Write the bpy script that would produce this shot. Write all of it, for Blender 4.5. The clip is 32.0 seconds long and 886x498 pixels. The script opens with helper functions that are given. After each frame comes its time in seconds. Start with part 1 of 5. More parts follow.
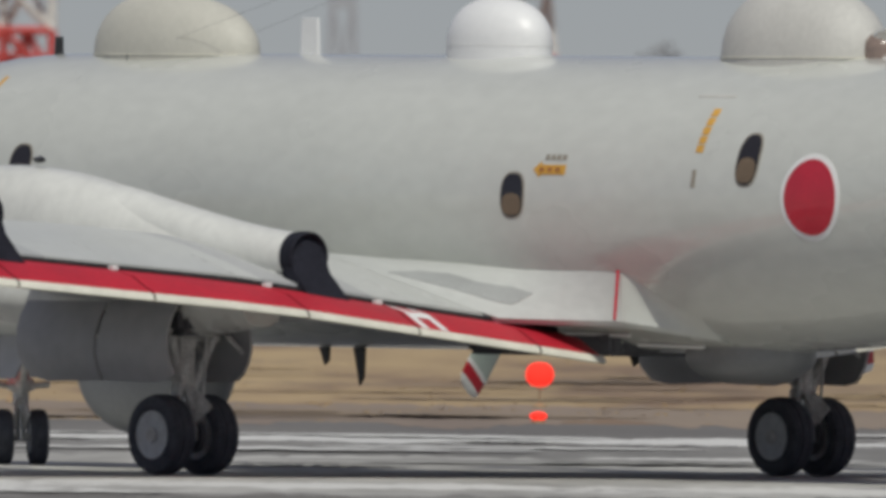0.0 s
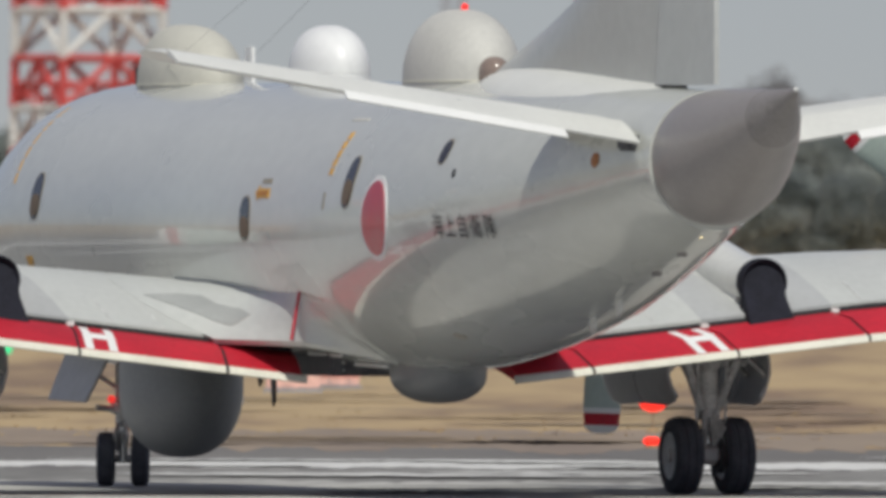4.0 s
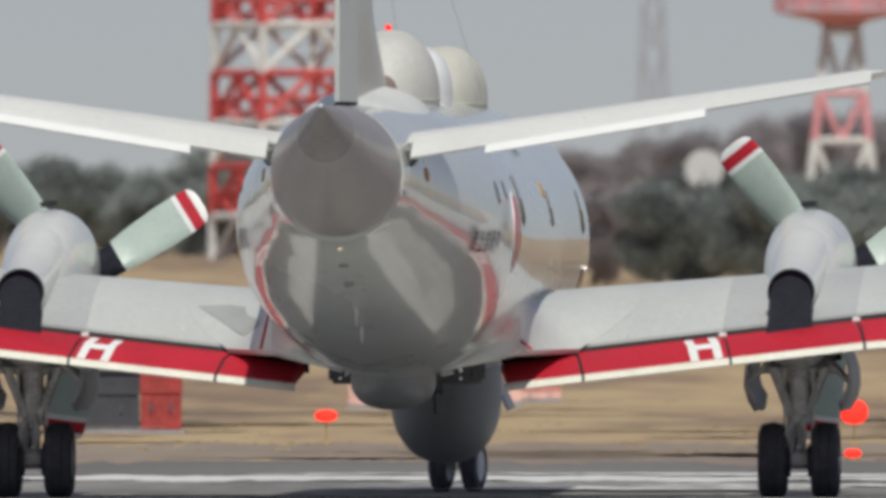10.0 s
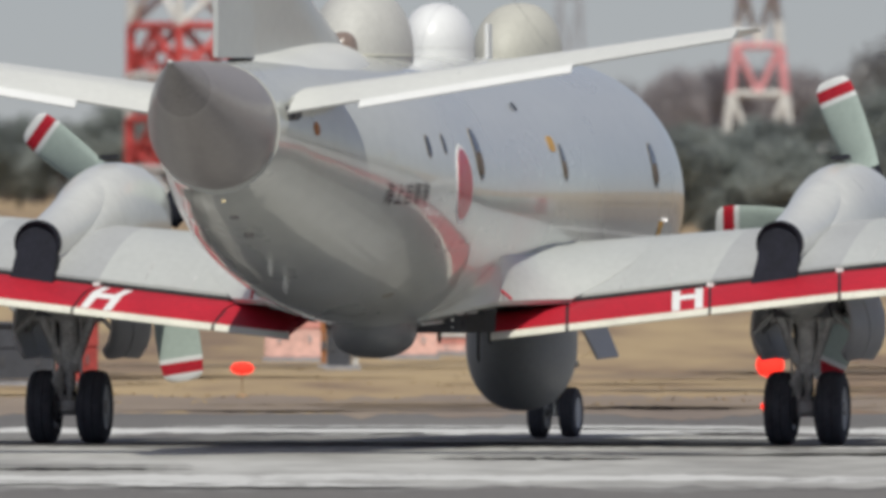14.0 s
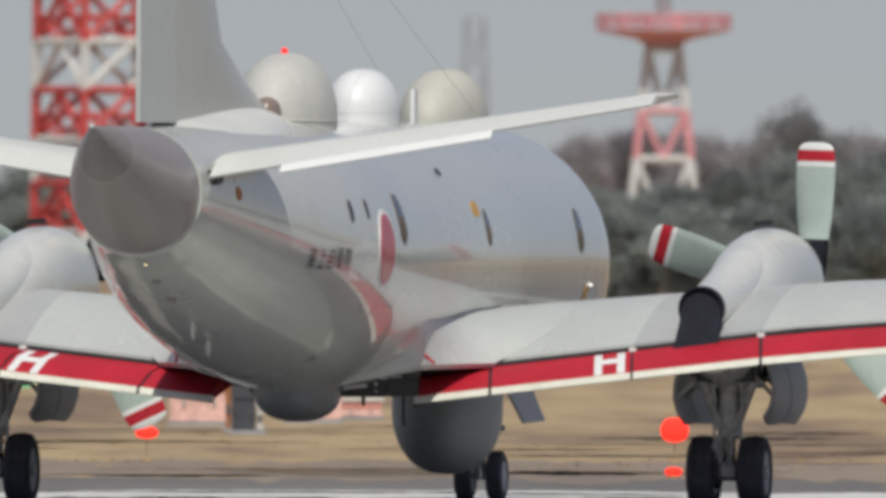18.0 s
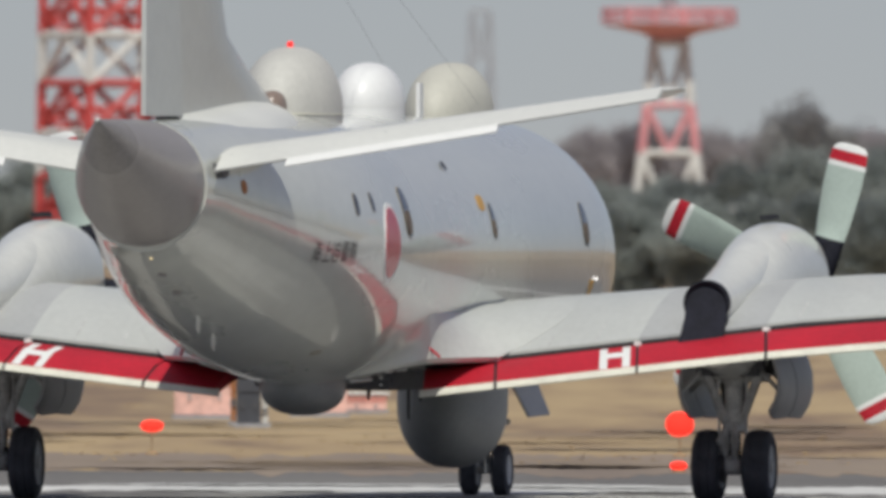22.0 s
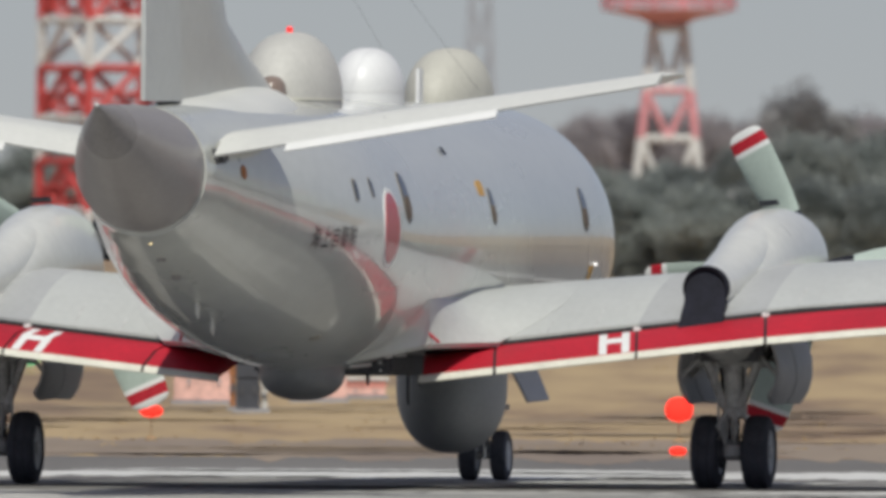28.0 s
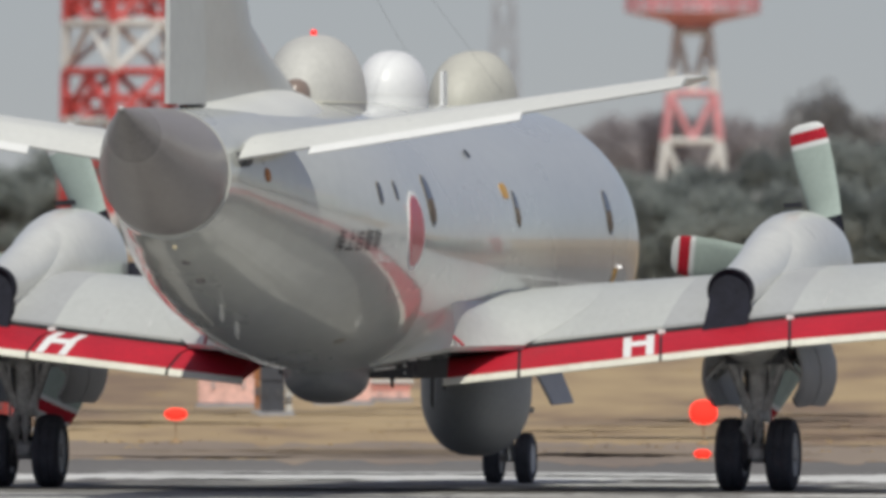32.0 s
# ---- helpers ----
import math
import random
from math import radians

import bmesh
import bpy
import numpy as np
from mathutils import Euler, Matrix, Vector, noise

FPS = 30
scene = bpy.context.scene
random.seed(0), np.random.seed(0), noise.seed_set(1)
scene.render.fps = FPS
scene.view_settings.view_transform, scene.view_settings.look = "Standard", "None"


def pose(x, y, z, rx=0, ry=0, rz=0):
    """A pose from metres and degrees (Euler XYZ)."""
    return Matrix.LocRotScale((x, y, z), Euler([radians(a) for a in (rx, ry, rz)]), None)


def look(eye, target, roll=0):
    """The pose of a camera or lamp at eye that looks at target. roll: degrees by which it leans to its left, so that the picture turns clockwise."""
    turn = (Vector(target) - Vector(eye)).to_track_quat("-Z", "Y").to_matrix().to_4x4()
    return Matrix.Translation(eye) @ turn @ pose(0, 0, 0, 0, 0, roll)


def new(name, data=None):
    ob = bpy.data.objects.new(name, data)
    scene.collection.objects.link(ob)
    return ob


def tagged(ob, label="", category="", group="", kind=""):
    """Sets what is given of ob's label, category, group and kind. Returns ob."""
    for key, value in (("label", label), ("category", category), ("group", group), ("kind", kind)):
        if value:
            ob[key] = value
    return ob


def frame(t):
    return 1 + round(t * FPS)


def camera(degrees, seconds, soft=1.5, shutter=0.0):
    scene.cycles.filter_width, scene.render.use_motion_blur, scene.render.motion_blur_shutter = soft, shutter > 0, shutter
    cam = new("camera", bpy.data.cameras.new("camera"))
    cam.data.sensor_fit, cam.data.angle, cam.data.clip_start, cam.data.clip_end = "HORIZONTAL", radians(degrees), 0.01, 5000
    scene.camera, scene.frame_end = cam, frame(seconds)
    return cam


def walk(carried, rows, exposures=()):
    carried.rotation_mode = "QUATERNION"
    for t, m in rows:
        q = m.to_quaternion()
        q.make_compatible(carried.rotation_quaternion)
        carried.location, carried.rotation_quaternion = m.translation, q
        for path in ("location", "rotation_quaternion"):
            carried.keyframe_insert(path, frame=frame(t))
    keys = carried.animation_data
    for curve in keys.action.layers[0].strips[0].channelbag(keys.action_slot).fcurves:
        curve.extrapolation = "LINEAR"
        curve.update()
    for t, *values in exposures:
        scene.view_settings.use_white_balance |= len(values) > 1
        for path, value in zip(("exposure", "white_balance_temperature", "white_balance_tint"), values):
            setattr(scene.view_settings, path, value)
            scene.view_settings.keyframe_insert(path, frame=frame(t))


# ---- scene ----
FOV = 1.8244   # degrees across the picture
EYE = (0.0, 0.0, 3.313)

cam = camera(FOV, 32.0, soft=4.0)
cam.data.dof.use_dof, cam.data.dof.focus_distance, cam.data.dof.aperture_fstop = True, 342.0, 6.0


def aim(pan, tilt, roll):
    x, y, z = EYE
    return look(EYE, (x + 300 * math.tan(pan / 1000), y + 300, z + 300 * tilt / 1000), roll)


walk(cam, [
    (0, aim(13.414, -2.039, 0.611)), (0.5, aim(13.549, -1.788, 0.565)), (1, aim(12.467, -1.567, 0.518)), (1.5, aim(11.627, -1.539, 0.492)),
    (2, aim(10.707, -1.272, 0.457)), (2.5, aim(10.504, -1.133, 0.440)), (3, aim(9.977, -1.042, 0.317)), (3.5, aim(9.758, -1.122, 0.314)),
    (4, aim(9.372, -1.140, 0.263)), (4.5, aim(9.114, -0.929, 0.216)), (6.5, aim(7.896, -0.683, 0.141)), (7, aim(7.258, -0.751, 0.090)),
    (7.5, aim(6.174, -0.984, 0.027)), (8, aim(4.600, -1.068, 0.066)), (8.5, aim(3.876, -1.031, 0.050)), (9, aim(3.343, -0.825, 0.097)),
    (9.5, aim(2.626, -0.760, 0.004)), (10, aim(2.175, -0.664, -0.003)), (10.5, aim(1.955, -0.847, -0.042)), (11, aim(2.265, -0.807, -0.067)),
    (11.5, aim(2.419, -0.871, -0.005)), (12, aim(2.953, -0.820, -0.042)), (12.5, aim(3.835, -0.799, -0.137)), (13, aim(4.722, -1.069, -0.051)),
    (13.5, aim(5.141, -1.804, 0.013)), (15.5, aim(5.261, -2.767, 0.116)), (16, aim(5.691, -1.380, 0.177)), (16.5, aim(6.484, -0.307, 0.189)),
    (17, aim(7.116, -0.041, 0.154)), (17.5, aim(8.179, -0.067, 0.185)), (18, aim(8.596, -0.030, 0.169)), (18.5, aim(8.886, -0.185, 0.235)),
    (19, aim(9.154, -0.346, 0.190)), (19.5, aim(8.977, -0.167, 0.296)), (20, aim(8.897, -0.153, 0.248)), (20.5, aim(8.683, -0.184, 0.138)),
    (21, aim(8.547, -0.062, 0.152)), (21.5, aim(8.527, -0.154, 0.206)), (22, aim(8.405, -0.256, 0.239)), (22.5, aim(8.342, -0.240, 0.182)),
    (23, aim(8.259, -0.327, 0.241)), (23.5, aim(8.167, -0.377, 0.249)), (24, aim(8.211, -0.558, 0.266)), (24.5, aim(8.180, -0.573, 0.269)),
    (25, aim(8.218, -0.382, 0.222)), (25.5, aim(8.192, -0.376, 0.325)), (27.5, aim(8.531, -0.584, 0.282)), (28, aim(8.428, -0.784, 0.272)),
    (28.5, aim(8.003, -0.593, 0.280)), (29, aim(8.060, -0.685, 0.276)), (29.5, aim(8.106, -0.734, 0.273)), (30, aim(8.031, -0.600, 0.256)),
    (30.5, aim(7.455, -0.499, 0.257)), (31, aim(7.523, -0.357, 0.284)), (31.5, aim(7.398, -0.469, 0.234)), (32, aim(7.555, -0.686, 0.214)),
], exposures=[(0, -0.41), (1, -0.31), (2, -0.27), (3, -0.17), (4, -0.15), (8, -0.13), (12, -0.11), (16, -0.14), (32, -0.15)])

# ---------------------------------------------------------------- light
SUN_ELEVATION, SUN_AZIMUTH = 54.0, 176.0   # azimuth: degrees right of north
world = bpy.data.worlds.new("sky")
scene.world = world
world.use_nodes = True
wn = world.node_tree.nodes
sky = wn.new("ShaderNodeTexSky")
sky.sky_type, sky.sun_disc = "NISHITA", False
sky.sun_elevation, sky.sun_rotation = radians(SUN_ELEVATION), radians(SUN_AZIMUTH)
sky.altitude, sky.air_density, sky.dust_density, sky.ozone_density = 3000.0, 1.0, 0.6, 3.0
haze = wn.new("ShaderNodeMix")   # thin even haze over the whole sky
haze.data_type = "RGBA"
haze.inputs[0].default_value = 0.65
haze.inputs[7].default_value = (3.36, 3.37, 4.26, 1)
wn["Background"].inputs["Strength"].default_value = 0.085
world.node_tree.links.new(sky.outputs[0], haze.inputs[6])
world.node_tree.links.new(haze.outputs[2], wn["Background"].inputs["Color"])
sun = new("sun", bpy.data.lights.new("sun", "SUN"))
sun.data.energy, sun.data.angle, sun.data.color = 3.52, radians(0.6), (0.975, 0.958, 0.87)
sa, se = radians(SUN_AZIMUTH), radians(SUN_ELEVATION)
sun.matrix_world = look((math.sin(sa) * math.cos(se) * 90, math.cos(sa) * math.cos(se) * 90, math.sin(se) * 90), (0, 0, 0))

# ---------------------------------------------------------------- materials


def material(name, colour, rough=0.5, metal=0.0, coat=0.0, vary=0.12, scale=1.5, fine=25.0, bump=0.0, emit=None, strength=0.0, spec=0.5, tint=None, stretch=(1, 1, 1), coat_rough=0.05):
    """A painted, rubber, metal or plant surface: two scales of mottling, roughness wear and relief."""
    m = bpy.data.materials.new(name)
    m.use_nodes = True
    n, link = m.node_tree.nodes, m.node_tree.links.new
    b = n["Principled BSDF"]
    geo = n.new("ShaderNodeTexCoord")
    mp = n.new("ShaderNodeMapping")
    mp.inputs["Scale"].default_value = stretch
    link(geo.outputs["Object"], mp.inputs["Vector"])
    big, small = n.new("ShaderNodeTexNoise"), n.new("ShaderNodeTexNoise")
    for tex, sc, det in ((big, scale, 4.0), (small, fine, 6.0)):
        tex.inputs["Scale"].default_value, tex.inputs["Detail"].default_value = sc, det
        link(mp.outputs[0], tex.inputs["Vector"])
    mix = n.new("ShaderNodeMath")
    mix.operation = "MULTIPLY_ADD"
    mix.inputs[1].default_value = 0.5
    link(small.outputs[0], mix.inputs[0])
    half = n.new("ShaderNodeMath")
    half.operation = "MULTIPLY"
    half.inputs[1].default_value = 0.5
    link(big.outputs[0], half.inputs[0])
    link(half.outputs[0], mix.inputs[2])
    ramp = n.new("ShaderNodeValToRGB")
    lo = [c * (1 - vary * 1.6) for c in colour]
    hi = [min(1.0, c * (1 + vary)) for c in (tint or colour)]
    ramp.color_ramp.elements[0].position, ramp.color_ramp.elements[1].position = 0.32, 0.66
    ramp.color_ramp.elements[0].color, ramp.color_ramp.elements[1].color = (*lo, 1), (*hi, 1)
    link(mix.outputs[0], ramp.inputs[0])
    link(ramp.outputs[0], b.inputs["Base Color"])
    rr = n.new("ShaderNodeMapRange")
    rr.inputs["To Min"].default_value, rr.inputs["To Max"].default_value = max(0.02, rough * 0.75), min(1.0, rough * 1.25)
    link(big.outputs[0], rr.inputs["Value"])
    link(rr.outputs[0], b.inputs["Roughness"])
    b.inputs["Metallic"].default_value = metal
    b.inputs["Specular IOR Level"].default_value = spec
    b.inputs["Coat Weight"].default_value = coat
    b.inputs["Coat Roughness"].default_value = coat_rough
    if bump:
        bp = n.new("ShaderNodeBump")
        bp.inputs["Strength"].default_value, bp.inputs["Distance"].default_value = bump, 0.02
        link(small.outputs[0], bp.inputs["Height"])
        link(bp.outputs[0], b.inputs["Normal"])
    if emit:
        b.inputs["Emission Color"].default_value = (*emit, 1)
        b.inputs["Emission Strength"].default_value = strength
    return m


M_HULL = material("light_grey_gloss_paint", (0.58, 0.59, 0.545), 0.28, coat=0.7, vary=0.05, scale=0.5, fine=6, stretch=(1, 0.5, 1))
M_WHITE = material("white_gloss_paint", (0.70, 0.70, 0.655), 0.3, coat=0.4, vary=0.07, scale=0.8, fine=7)
M_WING = material("white_wing_paint", (0.55, 0.562, 0.535), 0.4, coat=0.1, vary=0.06, scale=0.9, fine=12, stretch=(1, 0.4, 1))
M_TAILWHITE = material("white_tail_paint", (0.72, 0.72, 0.68), 0.4, coat=0.1, vary=0.05, scale=0.9, fine=12)
M_WINGGREY = material("grey_heat_resistant_paint", (0.44, 0.448, 0.445), 0.5, vary=0.08, scale=0.9, fine=12)
M_STRIP = material("cream_edge_paint", (0.72, 0.70, 0.60), 0.5, vary=0.10, scale=3, fine=30)
M_RED = material("red_flap_paint", (0.50, 0.018, 0.035), 0.55, spec=0.3, vary=0.16, scale=1.2, fine=18)
M_CREAM = material("cream_radome", (0.56, 0.545, 0.475), 0.62, vary=0.06, scale=1.2, fine=14)
M_GREYDOME = material("grey_radome", (0.56, 0.55, 0.51), 0.6, vary=0.07, scale=1.2, fine=14)
M_DOMEWHITE = material("white_radome", (0.80, 0.80, 0.79), 0.4, vary=0.03, scale=1.2, fine=14)
M_BROWN = material("brown_glass_dome", (0.25, 0.19, 0.16), 0.2, vary=0.1)
M_TAIL = material("warm_grey_radome", (0.265, 0.243, 0.232), 0.36, coat=0.35, coat_rough=0.42, vary=0.06, scale=1.4, fine=16, stretch=(1, 0.5, 1))
M_TIP = material("dark_grey_tail_tip", (0.225, 0.208, 0.20), 0.36, vary=0.14, scale=2, fine=18)
M_BELLYDOME = material("grey_belly_radome", (0.27, 0.28, 0.285), 0.5, vary=0.07, scale=1.2, fine=14)
# Rear radome grey is darkened to carry the shade under the belly.
M_AFTDOME = material("shade_darkened_belly_radome", (0.22, 0.225, 0.225), 0.45, coat=0.2, vary=0.07, scale=1.2, fine=14)
M_GLASS = material("dark_window_glass", (0.02, 0.018, 0.02), 0.08, vary=0.2, spec=0.6)
M_FRAME = material("window_surround", (0.30, 0.27, 0.22), 0.5, vary=0.1)
M_YELLOW = material("orange_marking", (0.66, 0.36, 0.06), 0.5, vary=0.12, fine=40)
M_RUST = material("faded_brown_orange", (0.38, 0.15, 0.05), 0.6, vary=0.2, fine=40)
M_FIN = material("grey_fin_paint", (0.50, 0.51, 0.49), 0.4, coat=0.15, vary=0.05, scale=0.5, fine=6)
M_SALMON = material("faded_salmon_paint", (0.80, 0.36, 0.31), 0.6, vary=0.15, scale=2, fine=10)
M_PINK = material("faded_pink_paint", (0.84, 0.52, 0.45), 0.6, vary=0.2, scale=2, fine=10)
M_DOOR = material("grey_gear_door_paint", (0.42, 0.42, 0.425), 0.5, vary=0.08, scale=1, fine=5)
M_ROOTPATCH = material("grey_root_patch", (0.36, 0.37, 0.36), 0.7, vary=0.08, scale=2, fine=20)
M_ROUNDEL = material("red_roundel", (0.50, 0.02, 0.04), 0.35, coat=0.3, vary=0.10, scale=3, fine=30)
M_MARKWHITE = material("white_marking", (0.82, 0.82, 0.80), 0.45, vary=0.04)
M_BLACK = material("black_marking", (0.02, 0.02, 0.022), 0.5, vary=0.2)
M_SOOT = material("sooted_black_metal", (0.02, 0.021, 0.03), 0.85, spec=0.15, vary=0.3, scale=4, fine=30)
M_RUBBER = material("black_rubber", (0.088, 0.093, 0.11), 0.8, spec=0.3, vary=0.3, scale=5, fine=40, bump=0.2)
M_HUB = material("grey_wheel_hub", (0.58, 0.60, 0.61), 0.45, vary=0.14, scale=6, fine=30)
M_GEAR = material("worn_grey_gear_paint", (0.60, 0.60, 0.585), 0.45, vary=0.3, scale=5, fine=30)
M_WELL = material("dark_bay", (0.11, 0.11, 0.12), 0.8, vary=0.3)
M_CABINET = material("dark_blue_grey_enamel", (0.065, 0.07, 0.085), 0.7, vary=0.2, scale=3, fine=20)
M_CABINET_RED = material("dull_red_enamel", (0.40, 0.055, 0.05), 0.7, vary=0.25, scale=3, fine=12)
M_CHROME = material("polished_oleo", (0.6, 0.6, 0.6), 0.15, metal=1.0, vary=0.05)
M_BLADE = material("pale_green_grey_blade", (0.44, 0.52, 0.47), 0.42, vary=0.06, scale=3, fine=20)
M_LAMP_RED = material("red_beacon", (0.5, 0.02, 0.02), 0.2, emit=(1.0, 0.03, 0.02), strength=1.0)
M_LAMP_NOSE = material("small_red_lamp", (0.5, 0.02, 0.02), 0.3, emit=(1.0, 0.04, 0.03), strength=0.9)
M_LAMP_FIELD = material("red_field_light", (0.6, 0.03, 0.02), 0.9, spec=0.05, emit=(1.0, 0.035, 0.022), strength=1.5)
M_LAMP_GREEN = material("green_field_light", (0.05, 0.4, 0.1), 0.3, emit=(0.05, 0.8, 0.35), strength=1.0)
M_LAMP_WARM = material("warm_tail_light", (0.8, 0.7, 0.4), 0.3, emit=(1.0, 0.75, 0.35), strength=3.0)
M_LAMP_WHITE = material("white_lamp", (0.8, 0.8, 0.8), 0.3, emit=(1.0, 0.95, 0.9), strength=1.2)
M_TOWER_RED = material("red_tower_paint", (0.60, 0.08, 0.075), 0.6, vary=0.2, scale=1, fine=6)
# Mast red is made pinker and paler, with distance haze in its colour.
M_MAST_RED = material("haze_paled_mast_red", (0.74, 0.32, 0.34), 0.6, vary=0.2, scale=1, fine=6)
M_BLIND = material("tan_window_blind", (0.16, 0.115, 0.075), 0.6, vary=0.15)
M_FARMAST = material("hazy_grey_steel", (0.36, 0.36, 0.39), 0.6, vary=0.1)
M_FARGREY = material("pale_grey_steel", (0.58, 0.58, 0.58), 0.6, vary=0.1)
M_WIRE = material("grey_wire", (0.18, 0.18, 0.19), 0.6, vary=0.1)
M_TOWER_WHITE = material("white_tower_paint", (0.70, 0.69, 0.66), 0.6, vary=0.12, scale=1, fine=6)
M_TOWER_GREY = material("grey_galvanised_steel", (0.34, 0.34, 0.36), 0.6, vary=0.12, scale=1, fine=6)
M_BARK = material("bark", (0.17, 0.15, 0.14), 0.9, vary=0.3, scale=3, fine=20, bump=0.4)
# Leaf and twig colours are greyed and lightened to hold the distance haze.
M_LEAF = material("haze_paled_evergreen_leaves", (0.325, 0.36, 0.335), 0.95, vary=0.2, scale=0.35, fine=2, tint=(0.36, 0.385, 0.365), spec=0.05)
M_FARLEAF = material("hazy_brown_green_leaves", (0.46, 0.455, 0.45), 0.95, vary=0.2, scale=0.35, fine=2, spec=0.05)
M_TWIG = material("haze_paled_brown_twigs", (0.42, 0.385, 0.39), 0.95, spec=0.05, vary=0.2, scale=0.7, fine=4)


def thin_leaf(m, share):
    """Let part of the light pass through a leaf or twig clump."""
    n, link = m.node_tree.nodes, m.node_tree.links.new
    b, out = n["Principled BSDF"], n["Material Output"]
    tr, mix = n.new("ShaderNodeBsdfTranslucent"), n.new("ShaderNodeMixShader")
    link(b.inputs["Base Color"].links[0].from_socket, tr.inputs["Color"])
    mix.inputs[0].default_value = share
    link(b.outputs[0], mix.inputs[1])
    link(tr.outputs[0], mix.inputs[2])
    link(mix.outputs[0], out.inputs["Surface"])


thin_leaf(M_LEAF, 0.45)
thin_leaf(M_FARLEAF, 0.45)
thin_leaf(M_TWIG, 0.45)
M_STRAW = material("straw_coloured_paint", (0.36, 0.27, 0.15), 0.8, vary=0.2)
M_GRASS = material("dry_grass", (0.40, 0.28, 0.13), 0.9, vary=0.3, scale=0.25, fine=3, tint=(0.46, 0.33, 0.16))


def ground_material(name, colours, rough, scales, bump, stretch=(1, 1, 1)):
    m = bpy.data.materials.new(name)
    m.use_nodes = True
    n, link = m.node_tree.nodes, m.node_tree.links.new
    b = n["Principled BSDF"]
    co, mp = n.new("ShaderNodeTexCoord"), n.new("ShaderNodeMapping")
    mp.inputs["Scale"].default_value = stretch
    link(co.outputs["Object"], mp.inputs["Vector"])
    a, c = n.new("ShaderNodeTexNoise"), n.new("ShaderNodeTexNoise")
    for tex, sc in ((a, scales[0]), (c, scales[1])):
        tex.inputs["Scale"].default_value, tex.inputs["Detail"].default_value = sc, 5.0
        link(mp.outputs[0], tex.inputs["Vector"])
    add = n.new("ShaderNodeMix")
    add.data_type = "FLOAT"
    add.inputs[0].default_value = 0.4
    link(a.outputs[0], add.inputs[2])
    link(c.outputs[0], add.inputs[3])
    ramp = n.new("ShaderNodeValToRGB")
    el = ramp.color_ramp.elements
    while len(el) < len(colours):
        el.new(0.5)
    for i, (p, col) in enumerate(colours):
        el[i].position, el[i].color = p, (*col, 1)
    link(add.outputs[0], ramp.inputs[0])
    link(ramp.outputs[0], b.inputs["Base Color"])
    b.inputs["Roughness"].default_value = rough
    bp = n.new("ShaderNodeBump")
    bp.inputs["Strength"].default_value, bp.inputs["Distance"].default_value = bump, 0.03
    link(c.outputs[0], bp.inputs["Height"])
    link(bp.outputs[0], b.inputs["Normal"])
    return m


M_FIELD = ground_material("dry_field", [(0.40, (0.23, 0.155, 0.10)), (0.48, (0.36, 0.255, 0.145)), (0.58, (0.44, 0.32, 0.175))], 0.95, (0.16, 0.6), 0.1, (1, 0.10, 1))
M_SOIL = ground_material("bare_brown_soil", [(0.36, (0.19, 0.145, 0.105)), (0.6, (0.29, 0.215, 0.14))], 0.95, (0.3, 1.4), 0.1, (1, 0.15, 1))
M_VERGE = ground_material("brown_verge", [(0.34, (0.21, 0.165, 0.135)), (0.6, (0.30, 0.235, 0.175))], 0.95, (0.16, 0.6), 0.1, (1, 0.06, 1))
M_ASPHALT = ground_material("worn_asphalt", [(0.35, (0.135, 0.126, 0.118)), (0.65, (0.195, 0.182, 0.168))], 0.85, (0.15, 6.0), 0.2, (1, 0.3, 1))
M_CONCRETE = ground_material("pale_concrete", [(0.36, (0.16, 0.153, 0.142)), (0.5, (0.22, 0.212, 0.198)), (0.66, (0.32, 0.31, 0.29))], 0.85, (0.25, 2.0), 0.15, (1, 0.2, 1))
M_PALE = ground_material("pale_worn_slab", [(0.36, (0.285, 0.275, 0.255)), (0.5, (0.40, 0.39, 0.365)), (0.64, (0.53, 0.52, 0.49))], 0.85, (0.3, 1.6), 0.15, (1, 0.16, 1))
M_LINE = ground_material("mottled_white_line", [(0.36, (0.29, 0.28, 0.265)), (0.47, (0.65, 0.64, 0.61))], 0.7, (0.35, 5.0), 0.1, (1, 0.3, 1))

# ---------------------------------------------------------------- mesh helpers


def to_mesh(name, bm, mats, smooth=True):
    bmesh.ops.recalc_face_normals(bm, faces=bm.faces)
    me = bpy.data.meshes.new(name)
    bm.to_mesh(me)
    bm.free()
    for m in mats if isinstance(mats, (list, tuple)) else [mats]:
        me.materials.append(m)
    if smooth:
        me.shade_smooth()
        me.set_sharp_from_angle(angle=radians(38))
    return me


def part(name, bm, mats, parent=None, label="", at=None, smooth=True):
    ob = new(name, to_mesh(name, bm, mats, smooth))
    ob.parent = parent
    if at is not None:
        ob.matrix_local = at
    if label:
        tagged(ob, label)
    return ob


def bridge(bm, a, b, mat=0):
    n = len(a)
    for i in range(n):
        f = bm.faces.new((a[i], a[(i + 1) % n], b[(i + 1) % n], b[i]))
        f.material_index = mat


def loft(bm, rings, caps=True):
    """Skin closed rings of points."""
    vs = [[bm.verts.new(p) for p in r] for r in rings]
    for a, b in zip(vs, vs[1:]):
        bridge(bm, a, b)
    if caps:
        bm.faces.new(vs[0][::-1])
        bm.faces.new(vs[-1])
    return bm


def oval(y, zc, rx, rz, n=40, xc=0.0, power=1.0):
    out = []
    for i in range(n):
        a = 2 * math.pi * i / n
        c, s = math.cos(a), math.sin(a)
        c, s = math.copysign(abs(c) ** power, c), math.copysign(abs(s) ** power, s)
        out.append((xc + rx * c, y, zc + rz * s))
    return out


